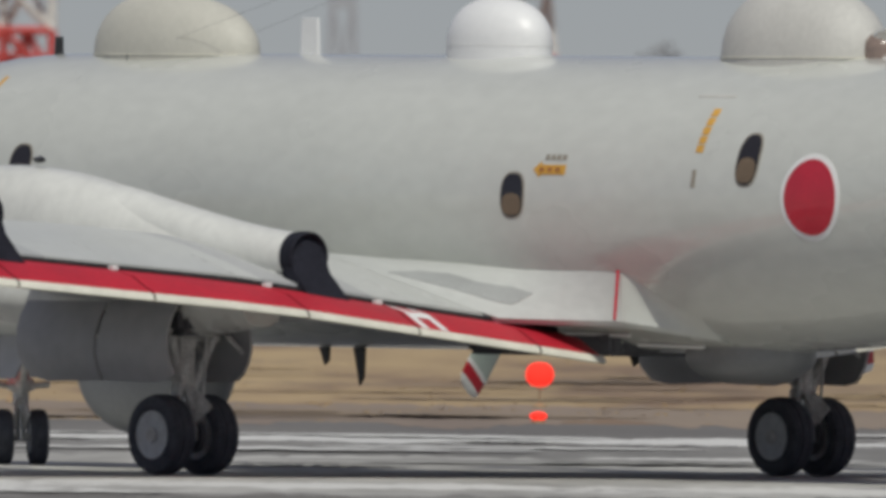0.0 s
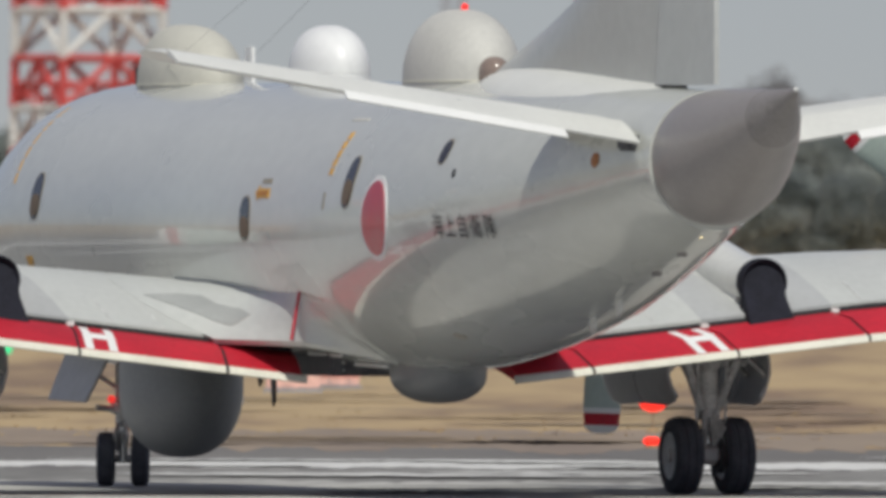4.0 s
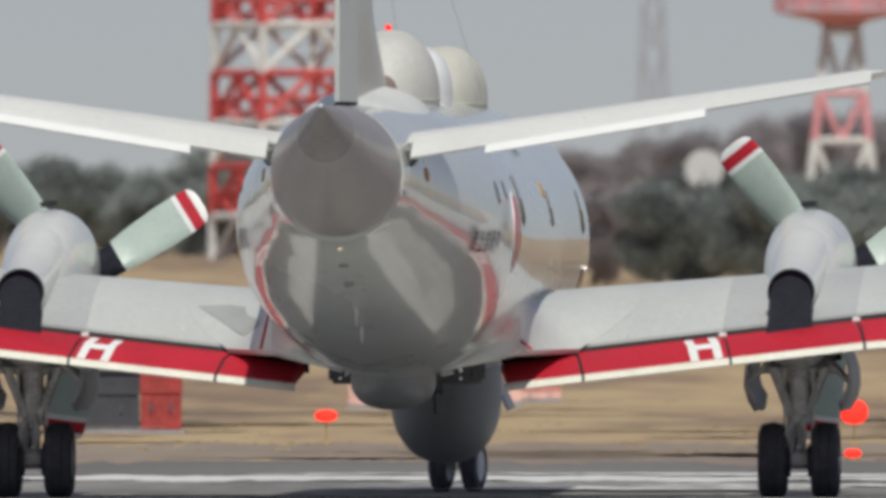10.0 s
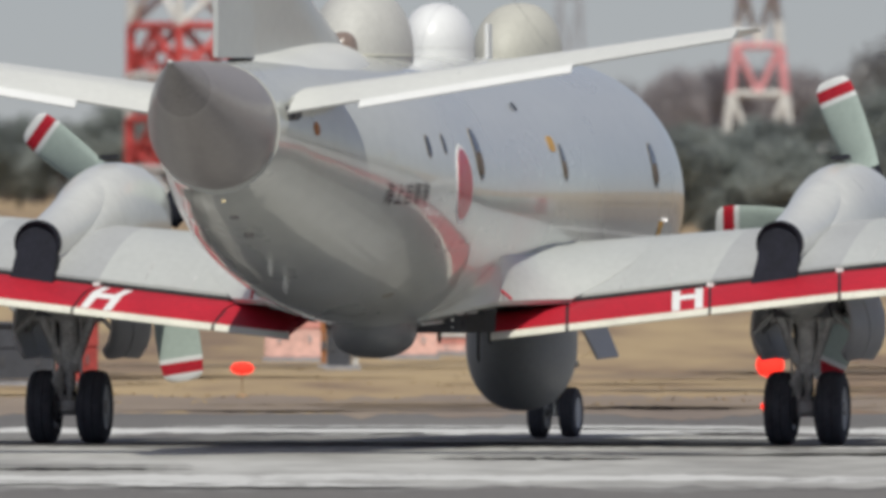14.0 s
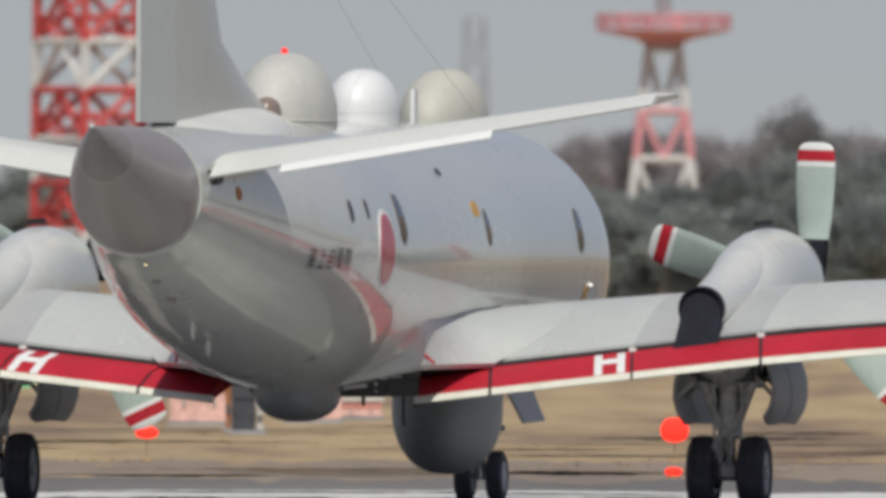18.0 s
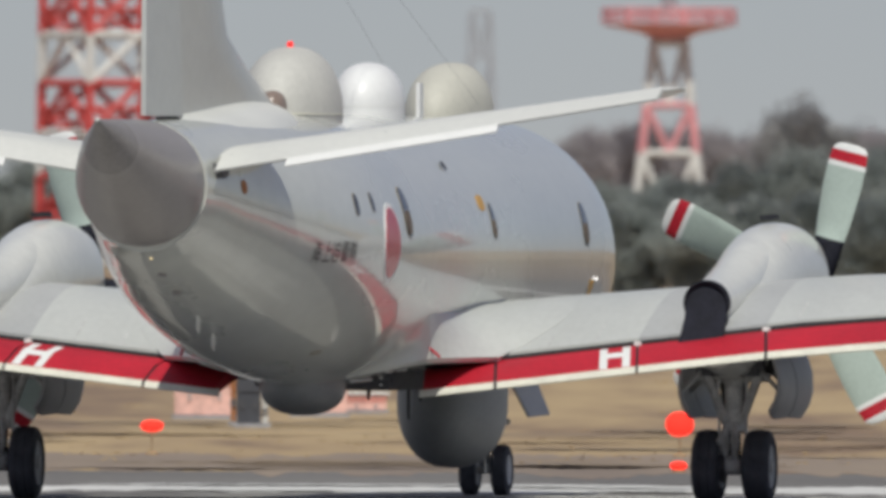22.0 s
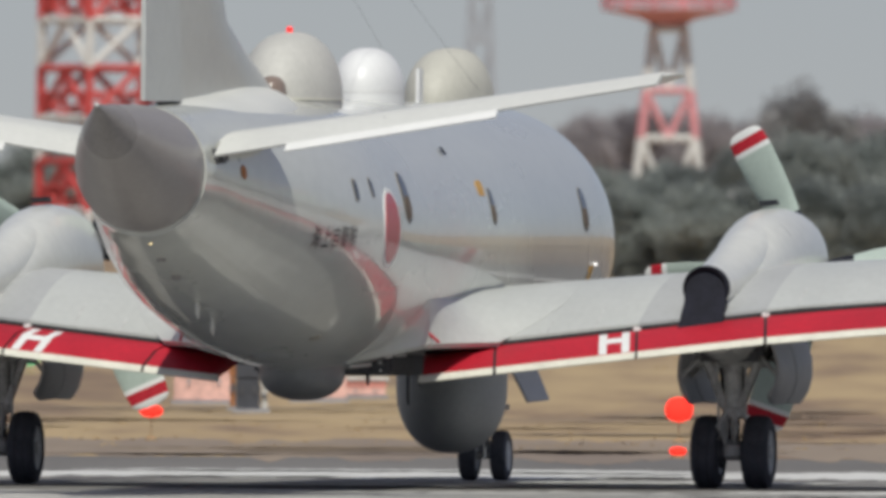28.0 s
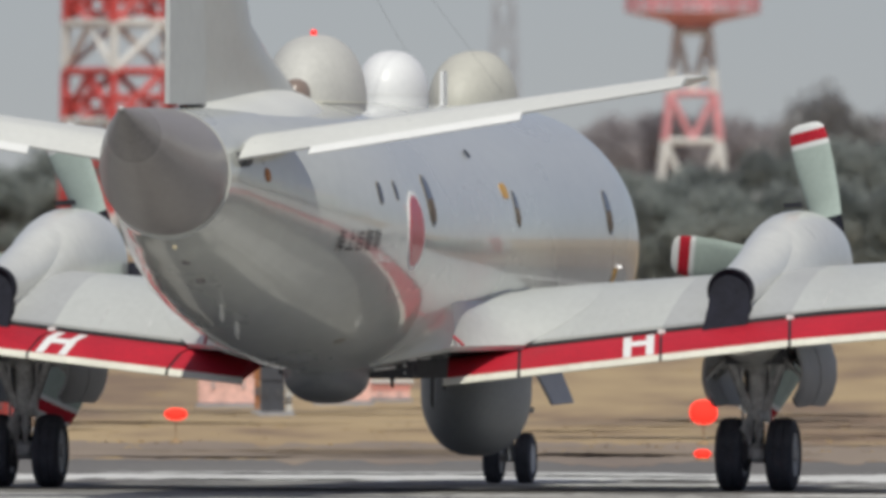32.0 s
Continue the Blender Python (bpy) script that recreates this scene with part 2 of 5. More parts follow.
def smooth_rows(rows, step=0.35):
    """Dense rows from key rows, through a Catmull-Rom spline in every column."""
    out = []
    for i in range(len(rows) - 1):
        p0, p1, p2, p3 = rows[max(i - 1, 0)], rows[i], rows[i + 1], rows[min(i + 2, len(rows) - 1)]
        k = max(1, int(abs(p2[0] - p1[0]) / step))
        for j in range(k):
            t = j / k
            row = []
            for a, b, c, d in zip(p0, p1, p2, p3):
                row.append(0.5 * (2 * b + (c - a) * t + (2 * a - 5 * b + 4 * c - d) * t * t + (3 * b - a - 3 * c + d) * t ** 3))
            row[0] = p1[0] + (p2[0] - p1[0]) * t
            out.append(row)
    return out + [list(rows[-1])]


def rod(bm, a, b, r0, r1=None, n=12, caps=True):
    a, b = Vector(a), Vector(b)
    r1 = r0 if r1 is None else r1
    q = (b - a).to_track_quat("Z", "Y")
    rings = []
    for p, r in ((a, r0), (b, r1)):
        rings.append([p + q @ Vector((r * math.cos(2 * math.pi * i / n), r * math.sin(2 * math.pi * i / n), 0)) for i in range(n)])
    return loft(bm, rings, caps)


def lathe(bm, rows, axis="X", n=40, centre=(0, 0, 0)):
    """Turn rows of (along, radius) round an axis."""
    rings = []
    for d, r in rows:
        ring = []
        for i in range(n):
            a = 2 * math.pi * i / n
            p = {"X": (d, r * math.cos(a), r * math.sin(a)), "Y": (r * math.cos(a), d, r * math.sin(a)), "Z": (r * math.cos(a), r * math.sin(a), d)}[axis]
            ring.append((p[0] + centre[0], p[1] + centre[1], p[2] + centre[2]))
        rings.append(ring)
    return loft(bm, rings)


def slab(bm, corners, thick, bevel=0.0):
    """A flat plate from its corner points, thickened against its normal."""
    pts = [Vector(c) for c in corners]
    nrm = (pts[1] - pts[0]).cross(pts[2] - pts[0]).normalized() * thick
    top = [bm.verts.new(p) for p in pts]
    low = [bm.verts.new(p - nrm) for p in pts]
    bridge(bm, top, low)
    bm.faces.new(top)
    bm.faces.new(low[::-1])
    if bevel:
        bmesh.ops.bevel(bm, geom=list(bm.edges), offset=bevel, segments=2, affect="EDGES")
    return bm


def block(bm, lo, hi, bevel=0.0):
    x0, y0, z0 = lo
    x1, y1, z1 = hi
    a = [bm.verts.new(p) for p in ((x0, y0, z0), (x1, y0, z0), (x1, y1, z0), (x0, y1, z0))]
    b = [bm.verts.new(p) for p in ((x0, y0, z1), (x1, y0, z1), (x1, y1, z1), (x0, y1, z1))]
    bridge(bm, a, b)
    bm.faces.new(a[::-1])
    bm.faces.new(b)
    if bevel:
        es = {e for v in a + b for e in v.link_edges}
        bmesh.ops.bevel(bm, geom=list(es), offset=bevel, segments=2, affect="EDGES")
    return bm


def empty(name, at=None):
    ob = new(name)
    if at is not None:
        ob.matrix_world = at
    return ob

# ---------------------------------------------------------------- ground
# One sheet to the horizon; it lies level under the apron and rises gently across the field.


def rise(y):
    k = min(1.0, max(0.0, (y - 430) / 560))
    far = min(1.0, max(0.0, (y - 1000) / 3000))
    return 2.35 * k * k * (3 - 2 * k) + 0.5 * far


GROUND_X = [-2400, -600, -150, -60, -30, -15, -5, 5, 15, 25, 35, 45, 60, 150, 600, 2400]
GROUND_Y = [-600, -100, 100, 250, 280, 340, 400, 414, 430, 470, 520, 580, 640, 700, 760, 820, 880, 940, 1000, 1200, 1600, 2400, 3400, 4800]
bm = bmesh.new()
grid = [[bm.verts.new((x, y, rise(y))) for x in GROUND_X] for y in GROUND_Y]
for r0, r1, y in zip(grid, grid[1:], GROUND_Y):
    for i in range(len(r0) - 1):
        f = bm.faces.new((r0[i], r0[i + 1], r1[i + 1], r1[i]))
        f.material_index = 0 if y >= 400 else 1
ground = part("ground", bm, [M_FIELD, M_ASPHALT])
tagged(ground, "dry tan grass field behind worn grey asphalt", "ground", kind="structure")


def strip(name, y0, y1, mat, z, label, x0=-90.0, x1=120.0, skew=0.0, thick=0.06, wander=1.0):
    """A paving strip across the view, with slightly wandering edges."""
    bm = bmesh.new()
    k = 1500
    rows = []
    for j, y in ((0, y0), (1, y1)):
        row = []
        for i in range(k + 1):
            x = x0 + (x1 - x0) * i / k
            ragged = 2.6 * noise.noise((x * 0.62, y * 0.31, j * 5.0)) + 1.6 * noise.noise((x * 2.6, y * 0.7, j * 9.0)) + 1.2 * noise.noise((x * 6.5, y * 0.7, j * 3.0))
            row.append((x, y + skew * x + wander * ragged, z))
        rows.append(row)
    top = [[bm.verts.new(p) for p in r] for r in rows]
    low = [[bm.verts.new((p[0], p[1], z - thick)) for p in r] for r in rows]
    for i in range(k):
        bm.faces.new((top[0][i], top[0][i + 1], top[1][i + 1], top[1][i]))
        bm.faces.new((low[0][i], low[0][i + 1], top[0][i + 1], top[0][i]))
        bm.faces.new((top[1][i], top[1][i + 1], low[1][i + 1], low[1][i]))
    return tagged(part(name, bm, mat, smooth=False), label, "pavement", kind="structure")


strip("pavement_verge", 398.0, 432.0, M_VERGE, 0.004, "worn brown grass verge beside the asphalt", thick=0.3, wander=4.5)
strip("pavement_apron", 300.0, 366.0, M_CONCRETE, 0.004, "pale worn concrete taxiway slab strip", wander=2.0)


def ground_z(y):
    for a, b in zip(GROUND_Y, GROUND_Y[1:]):
        if a <= y <= b:
            return rise(a) + (rise(b) - rise(a)) * (y - a) / (b - a)
    return rise(y)


def streaks(name, y0, y1, count, seed, label, z=0.008, mat=M_LINE, grow=1.0, kind="pavement"):
    """White streaks, dark patches or bare soil, each a long ragged lens that lies across the view."""
    rng = random.Random(seed)
    bm = bmesh.new()
    for i in range(count):
        cx, cy = rng.uniform(-32, 45), rng.uniform(y0, y1)
        half, wide, k = rng.uniform(0.6, 4.5), rng.uniform(0.8, 2.6) * grow, 26
        zz, s = z + 0.0012 * (i + 1), rng.uniform(0, 99)
        near, far = [], []
        for j in range(k + 1):
            u = j / k * 2 - 1
            w = wide * max(0.02, 1 - u * u) ** 0.6
            x = cx + half * u
            yn, yf = cy - w * (0.6 + 0.8 * noise.noise((j * 0.9, s, 0))), cy + w * (0.6 + 0.8 * noise.noise((j * 0.9, s, 7)))
            near.append(bm.verts.new((x, yn, zz + ground_z(yn))))
            far.append(bm.verts.new((x, yf, zz + ground_z(yf))))
        for j in range(k):
            bm.faces.new((near[j], near[j + 1], far[j + 1], far[j]))
    return tagged(part(name, bm, mat, smooth=False), label, kind, kind="structure")


strip("pavement_slab_near", 304.0, 348.0, M_PALE, 0.006, "pale sunlit concrete slab strip", wander=1.6)
strip("pavement_line_far", 368.0, 376.0, M_LINE, 0.008, "worn white painted taxiway edge line", skew=-0.02, wander=1.2)
strip("pavement_line_near", 309.0, 315.0, M_LINE, 0.008, "bright white strip across the apron", skew=-0.03)
streaks("pavement_streaks_far", 368, 384, 34, 1, "ragged white streaks beside the taxiway edge", 0.012)
streaks("pavement_streaks_mid", 326, 362, 44, 2, "ragged white streaks across the concrete", 0.012)
streaks("pavement_patch_mid", 318, 350, 16, 8, "ragged dark worn patches across the concrete", 0.040, M_CONCRETE)
streaks("pavement_streaks_near", 300, 316, 20, 3, "ragged white streaks across the near concrete", 0.012)
streaks("ground_bare", 402, 500, 120, 4, "ragged bare brown soil among the dry grass", 0.012, M_SOIL, 1.6, "ground")

# ---------------------------------------------------------------- the aircraft
# Its own space: x to starboard, y forward, z up; origin on the ground between the main wheels.
aircraft = empty("patrol_aircraft", pose(0, 340, 0))
tagged(aircraft, "light grey four-propeller patrol aircraft with radomes taxiing on concrete", "aircraft")

HULL = [  # y, centre z, half width, half height
    (12.3, 2.75, 0.10, 0.10), (12.0, 2.78, 0.55, 0.52), (11.3, 2.88, 1.0, 0.98), (10.2, 3.05, 1.42, 1.42), (9.0, 3.16, 1.65, 1.65), (7.8, 3.20, 1.72, 1.72),
    (-4.5, 3.20, 1.72, 1.72), (-6.5, 3.24, 1.712, 1.68), (-8.0, 3.315, 1.68, 1.60), (-9.3, 3.405, 1.605, 1.50), (-10.5, 3.505, 1.48, 1.385), (-12.5, 3.69, 1.19, 1.16), (-14.2, 3.86, 0.945, 0.945), (-15.4, 3.98, 0.79, 0.80)]


def hull_row(y):
    rows = HULL
    for a, b in zip(rows, rows[1:]):
        if a[0] >= y >= b[0]:
            t = (a[0] - y) / (a[0] - b[0])
            return [p + (q - p) * t for p, q in zip(a, b)]
    return rows[-1]


def on_hull(y, z, side, out=0.0):
    """The point of the hull's side at a height, and a little outside it."""
    _, zc, rx, rz = hull_row(y)
    s = max(-0.999, min(0.999, (z - zc) / rz))
    c = math.sqrt(1 - s * s)
    return Vector((side * (rx + out) * c, y, zc + (rz + out) * s))


bm = bmesh.new()
loft(bm, [oval(y, zc, rx, rz, 72) for y, zc, rx, rz in smooth_rows(HULL, 0.4)])
fuselage = part("fuselage", bm, M_HULL, aircraft, "glossy light grey rounded fuselage skin")


def decal(name, outline, side, mat, out=0.006, label="", parent=None, thick=0.012):
    """A plate that follows the hull: outline is a closed list of (y, z)."""
    n = len(outline)
    cy, cz = sum(p[0] for p in outline) / n, sum(p[1] for p in outline) / n
    bm = bmesh.new()
    rings = []
    for k in (1.0, 0.66, 0.33):
        rings.append([bm.verts.new(on_hull(cy + (y - cy) * k, cz + (z - cz) * k, side, out)) for y, z in outline])
    mid = bm.verts.new(on_hull(cy, cz, side, out))
    for a, b in zip(rings, rings[1:]):
        bridge(bm, a, b)
    for i in range(n):
        bm.faces.new((rings[-1][i], rings[-1][(i + 1) % n], mid))
    foot = [bm.verts.new(on_hull(y, z, side, out - thick)) for y, z in outline]
    bridge(bm, rings[0], foot)
    return part(name, bm, mat, parent or fuselage, label)


def disc(cy, cz, ry, rz, n=28, power=1.0):
    out = []
    for i in range(n):
        a = 2 * math.pi * i / n
        c, s = math.cos(a), math.sin(a)
        out.append((cy + ry * math.copysign(abs(c) ** power, c), cz + rz * math.copysign(abs(s) ** power, s)))
    return out


# windows: a dark pane in a thin surround, with a pale blind drawn in the lower part of some
for side, y, z, ry, rz in ((-1, 6.77, 3.55, 0.19, 0.27), (-1, -2.27, 3.29, 0.19, 0.25), (-1, -6.36, 3.72, 0.18, 0.29), (-1, -9.52, 4.07, 0.12, 0.13),
                           (1, 6.47, 3.55, 0.19, 0.27), (1, -0.33, 3.58, 0.13, 0.22), (1, -6.45, 3.68, 0.20, 0.30), (1, -9.40, 3.77, 0.085, 0.125), (1, -8.50, 3.80, 0.075, 0.11)):
    w = decal("window", disc(y, z, ry + 0.025, rz + 0.025, 24, 0.75), side, M_FRAME, 0.006, "dark oval cabin window in a thin surround")
    decal("pane", disc(y, z, ry, rz, 24, 0.75), side, M_GLASS, 0.014, parent=fuselage)
    if rz > 0.2:
        decal("blind", disc(y, z - rz * 0.42, ry * 0.86, rz * 0.5, 20, 0.75), side, M_BLIND, 0.020, "tan blind in the lower pane")
for side, y in ((-1, -7.50), (1, -7.58)):
    decal("roundel_border", disc(y, 3.30, 0.50, 0.50, 40), side, M_MARKWHITE, 0.008, "white ring round the red disc")
    decal("roundel", disc(y, 3.30, 0.435, 0.435, 40), side, M_ROUNDEL, 0.016, "plain red disc marking")
decal("rescue_marking", [(-2.6, 3.59), (-2.72, 3.68), (-2.72, 3.645), (-3.17, 3.645), (-3.17, 3.53), (-2.72, 3.53), (-2.72, 3.50)], -1, M_YELLOW, 0.008, "orange arrow marking")
decal("rescue_marking", disc(-0.89, 3.81, 0.22, 0.10, 16, 0.6), 1, M_YELLOW, 0.008, "orange block marking")
for i in range(5):
    z = 3.80 + i * 0.105
    decal("door_marking", [(-5.40, z), (-5.40, z + 0.085), (-5.52, z + 0.085), (-5.52, z)], -1, M_YELLOW, 0.008, "orange dash beside the door")
decal("door_marking", [(-5.42, 3.40), (-5.42, 3.60), (-5.49, 3.60), (-5.49, 3.40)], -1, M_FRAME, 0.008)
for i in range(6):
    z = 3.7 + i * 0.16
    decal("door_marking", [(7.95, z), (7.95, z + 0.13), (7.87, z + 0.13), (7.87, z)], -1, M_YELLOW, 0.008, "orange dash beside the door")
for i in range(4):
    decal("marking_bar", [(-2.78 - 0.1 * i, 3.70), (-2.78 - 0.1 * i, 3.76), (-2.85 - 0.1 * i, 3.76), (-2.85 - 0.1 * i, 3.70)], -1, M_FRAME, 0.008, "small dark unreadable marking")
for i in range(3):
    decal("marking_bar", [(-2.72 - 0.14 * i, 3.565), (-2.72 - 0.14 * i, 3.61), (-2.80 - 0.14 * i, 3.61), (-2.80 - 0.14 * i, 3.565)], -1, M_RUST, 0.016, "small dark unreadable marking")
decal("port_cap", disc(-10.04, 3.82, 0.055, 0.055, 12), -1, M_BLACK, 0.012, "small dark vent cap")
decal("port_cap", disc(-2.2, 4.27, 0.07, 0.05, 12), 1, M_BLACK, 0.03, "small dark vent cap")
decal("orange_disc", disc(-13.92, 3.975, 0.10, 0.085, 16), -1, M_RUST, 0.01, "faded orange disc")
decal("orange_disc", disc(-13.92, 3.975, 0.10, 0.085, 16), 1, M_RUST, 0.01, "faded orange disc")
decal("emergency_panel", [(-4.95, 4.44), (-4.95, 4.47), (-5.6, 4.47), (-5.6, 4.44)], -1, M_GREYDOME, 0.006)


def lettering(text, y0, z0, size, side):
    """Characters laid on the hull, each a plate of its own that bends with it."""
    cu = bpy.data.curves.new("letter", "FONT")
    cu.body, cu.size, cu.resolution_u = text, size, 2
    ob = bpy.data.objects.new("letter", cu)
    me = ob.to_mesh()
    bm = bmesh.new()
    bm.from_mesh(me)
    ob.to_mesh_clear()
    bpy.data.objects.remove(ob)
    bmesh.ops.triangulate(bm, faces=bm.faces)
    bmesh.ops.subdivide_edges(bm, edges=[e for e in bm.edges if e.calc_length() > 0.05], cuts=3, use_grid_fill=True)
    for v in bm.verts:
        y = y0 - v.co.x if side < 0 else y0 + v.co.x
        v.co = on_hull(y, z0 + v.co.y, side, 0.03)
    return part("letter", bm, M_BLACK, fuselage, "black painted character", smooth=False)


for i, ch in enumerate("海上自衛隊"):
    lettering(ch, -9.53 - 0.352 * i, 3.11, 0.29, -1)
    lettering(ch, -11.21 + 0.352 * i, 3.08, 0.29, 1)

# tail radome, high tip
TAIL = [(-15.40, 4.00, 0.765, 0.765), (-15.8, 4.03, 0.762, 0.762), (-16.3, 4.115, 0.675, 0.675), (-16.8, 4.23, 0.56, 0.56), (-17.2, 4.34, 0.45, 0.45), (-17.58, 4.45, 0.335, 0.335)]
bm = bmesh.new()
loft(bm, [oval(*r, 48) for r in smooth_rows(TAIL, 0.12)])
tail_cone = part("tail_radome", bm, M_TAIL, aircraft, "warm grey bulbous tail radome")
bm = bmesh.new()
loft(bm, [oval(*r, 40) for r in smooth_rows([(-17.582, 4.45, 0.33, 0.33), (-17.9, 4.56, 0.222, 0.222), (-18.2, 4.67, 0.115, 0.115), (-18.38, 4.735, 0.052, 0.052), (-18.46, 4.77, 0.02, 0.02)], 0.08)])
part("tail_tip", bm, M_TIP, tail_cone, "dark grey conical tail tip")
bm = bmesh.new()
lathe(bm, [(-18.49, 0.004), (-18.47, 0.02), (-18.44, 0.03)], "Y", 12, (0, 0, 4.772))
part("tip_cap", bm, M_TAILWHITE, tail_cone, "small white cap on the tail tip")
bm = bmesh.new()
rod(bm, (0, -14.9, 3.09), (0, -14.9, 3.2), 0.016, 0.02)
part("tail_light", bm, M_LAMP_WARM, aircraft, "small warm white tail light")
for y, z in ((-14.16, 2.86), (-13.18, 2.63)):
    bm = bmesh.new()
    lathe(bm, [(z + 0.012, 0.055), (z + 0.12, 0.07)], "Z", 20, (0, y, 0))
    part("belly_port", bm, M_TIP, aircraft, "dark round port in the tail belly")
for sy, sz in ((-10.66, 2.20), (-11.68, 2.42)):
    bm = bmesh.new()
    slab(bm, [(0.01, sy + 0.14, sz), (0.01, sy - 0.14, sz + 0.05), (0.01, sy - 0.16, sz - 0.2), (0.01, sy - 0.02, sz - 0.26)], 0.02, 0.006)
    part("belly_fin", bm, M_WHITE, aircraft, "thin white blade aerial under the tail")


# radomes on the back and the belly
def radome(name, rows, mat, label, up=1, n=40):
    """Rows from bottom to top: height, centre y, half length, half width."""
    bm = bmesh.new()
    rings = []
    for z, cy, ly, wx in rows:
        rings.append([(wx * math.cos(2 * math.pi * i / n), cy + ly * math.sin(2 * math.pi * i / n), z) for i in range(n)])
    loft(bm, rings)
    return part(name, bm, mat, aircraft, label)


def dome_rows(z0, z1, y_front, y_back, width, peak, k=12):
    """A blunt dome whose top stands towards peak; heights run from z0 (base) to z1 (top)."""
    rows = []
    for i in range(k + 1):
        a = (math.pi / 2) * i / k * 0.995
        c, s = math.cos(a) ** 0.85, math.sin(a)
        yf, yb = peak + (y_front - peak) * c, peak + (y_back - peak) * c
        rows.append((z0 + (z1 - z0) * s, (yf + yb) / 2, (yf - yb) / 2, width / 2 * c))
    return rows


d1 = dome_rows(4.95, 5.64, 7.30, 4.50, 1.08, 6.20)
d1 = [(4.55, *d1[0][1:])] + d1
dome = radome("radome", d1, M_CREAM, "large cream radome with a long sloping back")
d2 = dome_rows(5.08, 5.60, 0.80, -0.80, 0.90, 0.03)
d2 = [(4.60, *d2[0][1:])] + d2
dome_white = radome("radome", d2, M_DOMEWHITE, "small bright white radome with a seam")
d3 = dome_rows(4.95, 5.76, -4.15, -6.75, 1.24, -5.35)
d3 = [(4.55, *d3[0][1:])] + d3
dome_grey = radome("radome", d3, M_GREYDOME, "large grey radome with a red beacon on top")


def seam(rows, z, parent, mat, grow=1.02, h=0.03):
    bm = bmesh.new()
    n = 40
    _, cy, ly, wx = rows
    rings = [[(wx * g * math.cos(2 * math.pi * i / n), cy + ly * g * math.sin(2 * math.pi * i / n), zz) for i in range(n)] for zz, g in ((z, 1.0), (z, grow), (z + h, grow), (z + h, 1.0))]
    loft(bm, rings, False)
    part("seam", bm, mat, parent)


seam(d2[1], 5.03, dome_white, M_MARKWHITE, 1.008, 0.02)
seam(d1[1], 4.90, dome, M_STRIP, 1.015, 0.02)
seam(d3[1], 4.90, dome_grey, M_STRIP, 1.015, 0.02)
b1 = dome_rows(5.0, 5.20, -6.50, -6.98, 0.36, -6.75)
radome("small_dome", [(4.8, *b1[0][1:])] + b1, M_BROWN, "small brown glass dome")
bm = bmesh.new()
lathe(bm, [(5.70, 0.06), (5.77, 0.06), (5.77, 0.042), (5.82, 0.042), (5.845, 0.026), (5.85, 0.0)], "Z", 20, (0, -5.55, -0.02))
part("beacon", bm, M_LAMP_RED, aircraft, "lit red beacon")
bm = bmesh.new()
slab(bm, [(0.02, 3.66, 4.85), (0.02, 3.32, 4.85), (0.02, 3.34, 5.36), (0.02, 3.64, 5.36)], 0.045, 0.012)
part("blade_aerial", bm, M_DOMEWHITE, aircraft, "white upright blade aerial")
bm = bmesh.new()
rod(bm, (0.0, 8.1, 4.85), (0.0, 8.1, 5.12), 0.06, 0.05)
part("mast_aerial", bm, M_BLACK, aircraft, "short black stub aerial")
bm = bmesh.new()
rod(bm, (-0.5, 6.2, 4.82), (-0.5, 6.2, 4.9), 0.03)
part("wire_mount", bm, M_BLACK, aircraft)
for a, b in (((-0.5, 6.2, 4.88), (0.0, -13.2, 9.9)), ((0.5, 6.2, 4.88), (0.0, -13.2, 9.9))):
    bm = bmesh.new()
    rod(bm, a, b, 0.0022, n=5)
    part("aerial_wire", bm, M_WIRE, aircraft, "thin dark aerial wire to the fin")
f1 = dome_rows(1.20, 0.38, 7.45, 5.0, 1.40, 6.2)
f1 = [(1.9, *f1[0][1:])] + f1
radome("belly_radome", f1, M_BELLYDOME, "large dark grey radome under the forward belly")
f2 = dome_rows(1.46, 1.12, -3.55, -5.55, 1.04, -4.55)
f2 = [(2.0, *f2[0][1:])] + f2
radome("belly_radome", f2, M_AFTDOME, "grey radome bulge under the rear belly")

bm = bmesh.new()
block(bm, (-0.89, -3.1, 1.43), (0.89, -0.5, 1.74), 0.05)
bay = part("belly_bay", bm, M_WELL, aircraft, "dark shallow box under the middle belly")
for side in (-1, 1):
    for y, z, r in ((-3.11, 1.60, 0.028), (-3.11, 1.50, 0.02)):
        bm = bmesh.new()
        lathe(bm, [(-0.012, r), (0.006, r), (0.012, r * 0.6), (0.014, 0.002)], "Y", 12, (0.74 * side, y, z))
        part("fastener", bm, M_CHROME, bay)
for side in (-1, 1):
    for y0, y1, z in ((-2.2, -3.4, 1.72), (-3.3, -4.4, 1.60)):
        bm = bmesh.new()
        a, b = on_hull(y0, z, side, 0.03), on_hull(y1, z - 0.02, side, 0.03)
        rod(bm, a, b, 0.022, n=8)
        part("belly_strake", bm, M_MARKWHITE, aircraft, "thin white strake along the belly")

# fin and rudder


def foil_ring(le, te, thick, n=11):
    """A thin closed section between a leading and a trailing edge point, thick along x."""
    le, te = Vector(le), Vector(te)
    prof = [(0.0, 0.0), (0.02, 0.32), (0.08, 0.62), (0.2, 0.92), (0.35, 1.0), (0.55, 0.85), (0.75, 0.55), (1.0, 0.12)]
    up = [le + (te - le) * u + Vector((thick / 2 * w, 0, 0)) for u, w in prof]
    lo = [le + (te - le) * u - Vector((thick / 2 * w, 0, 0)) for u, w in reversed(prof[1:])]
    return up + lo


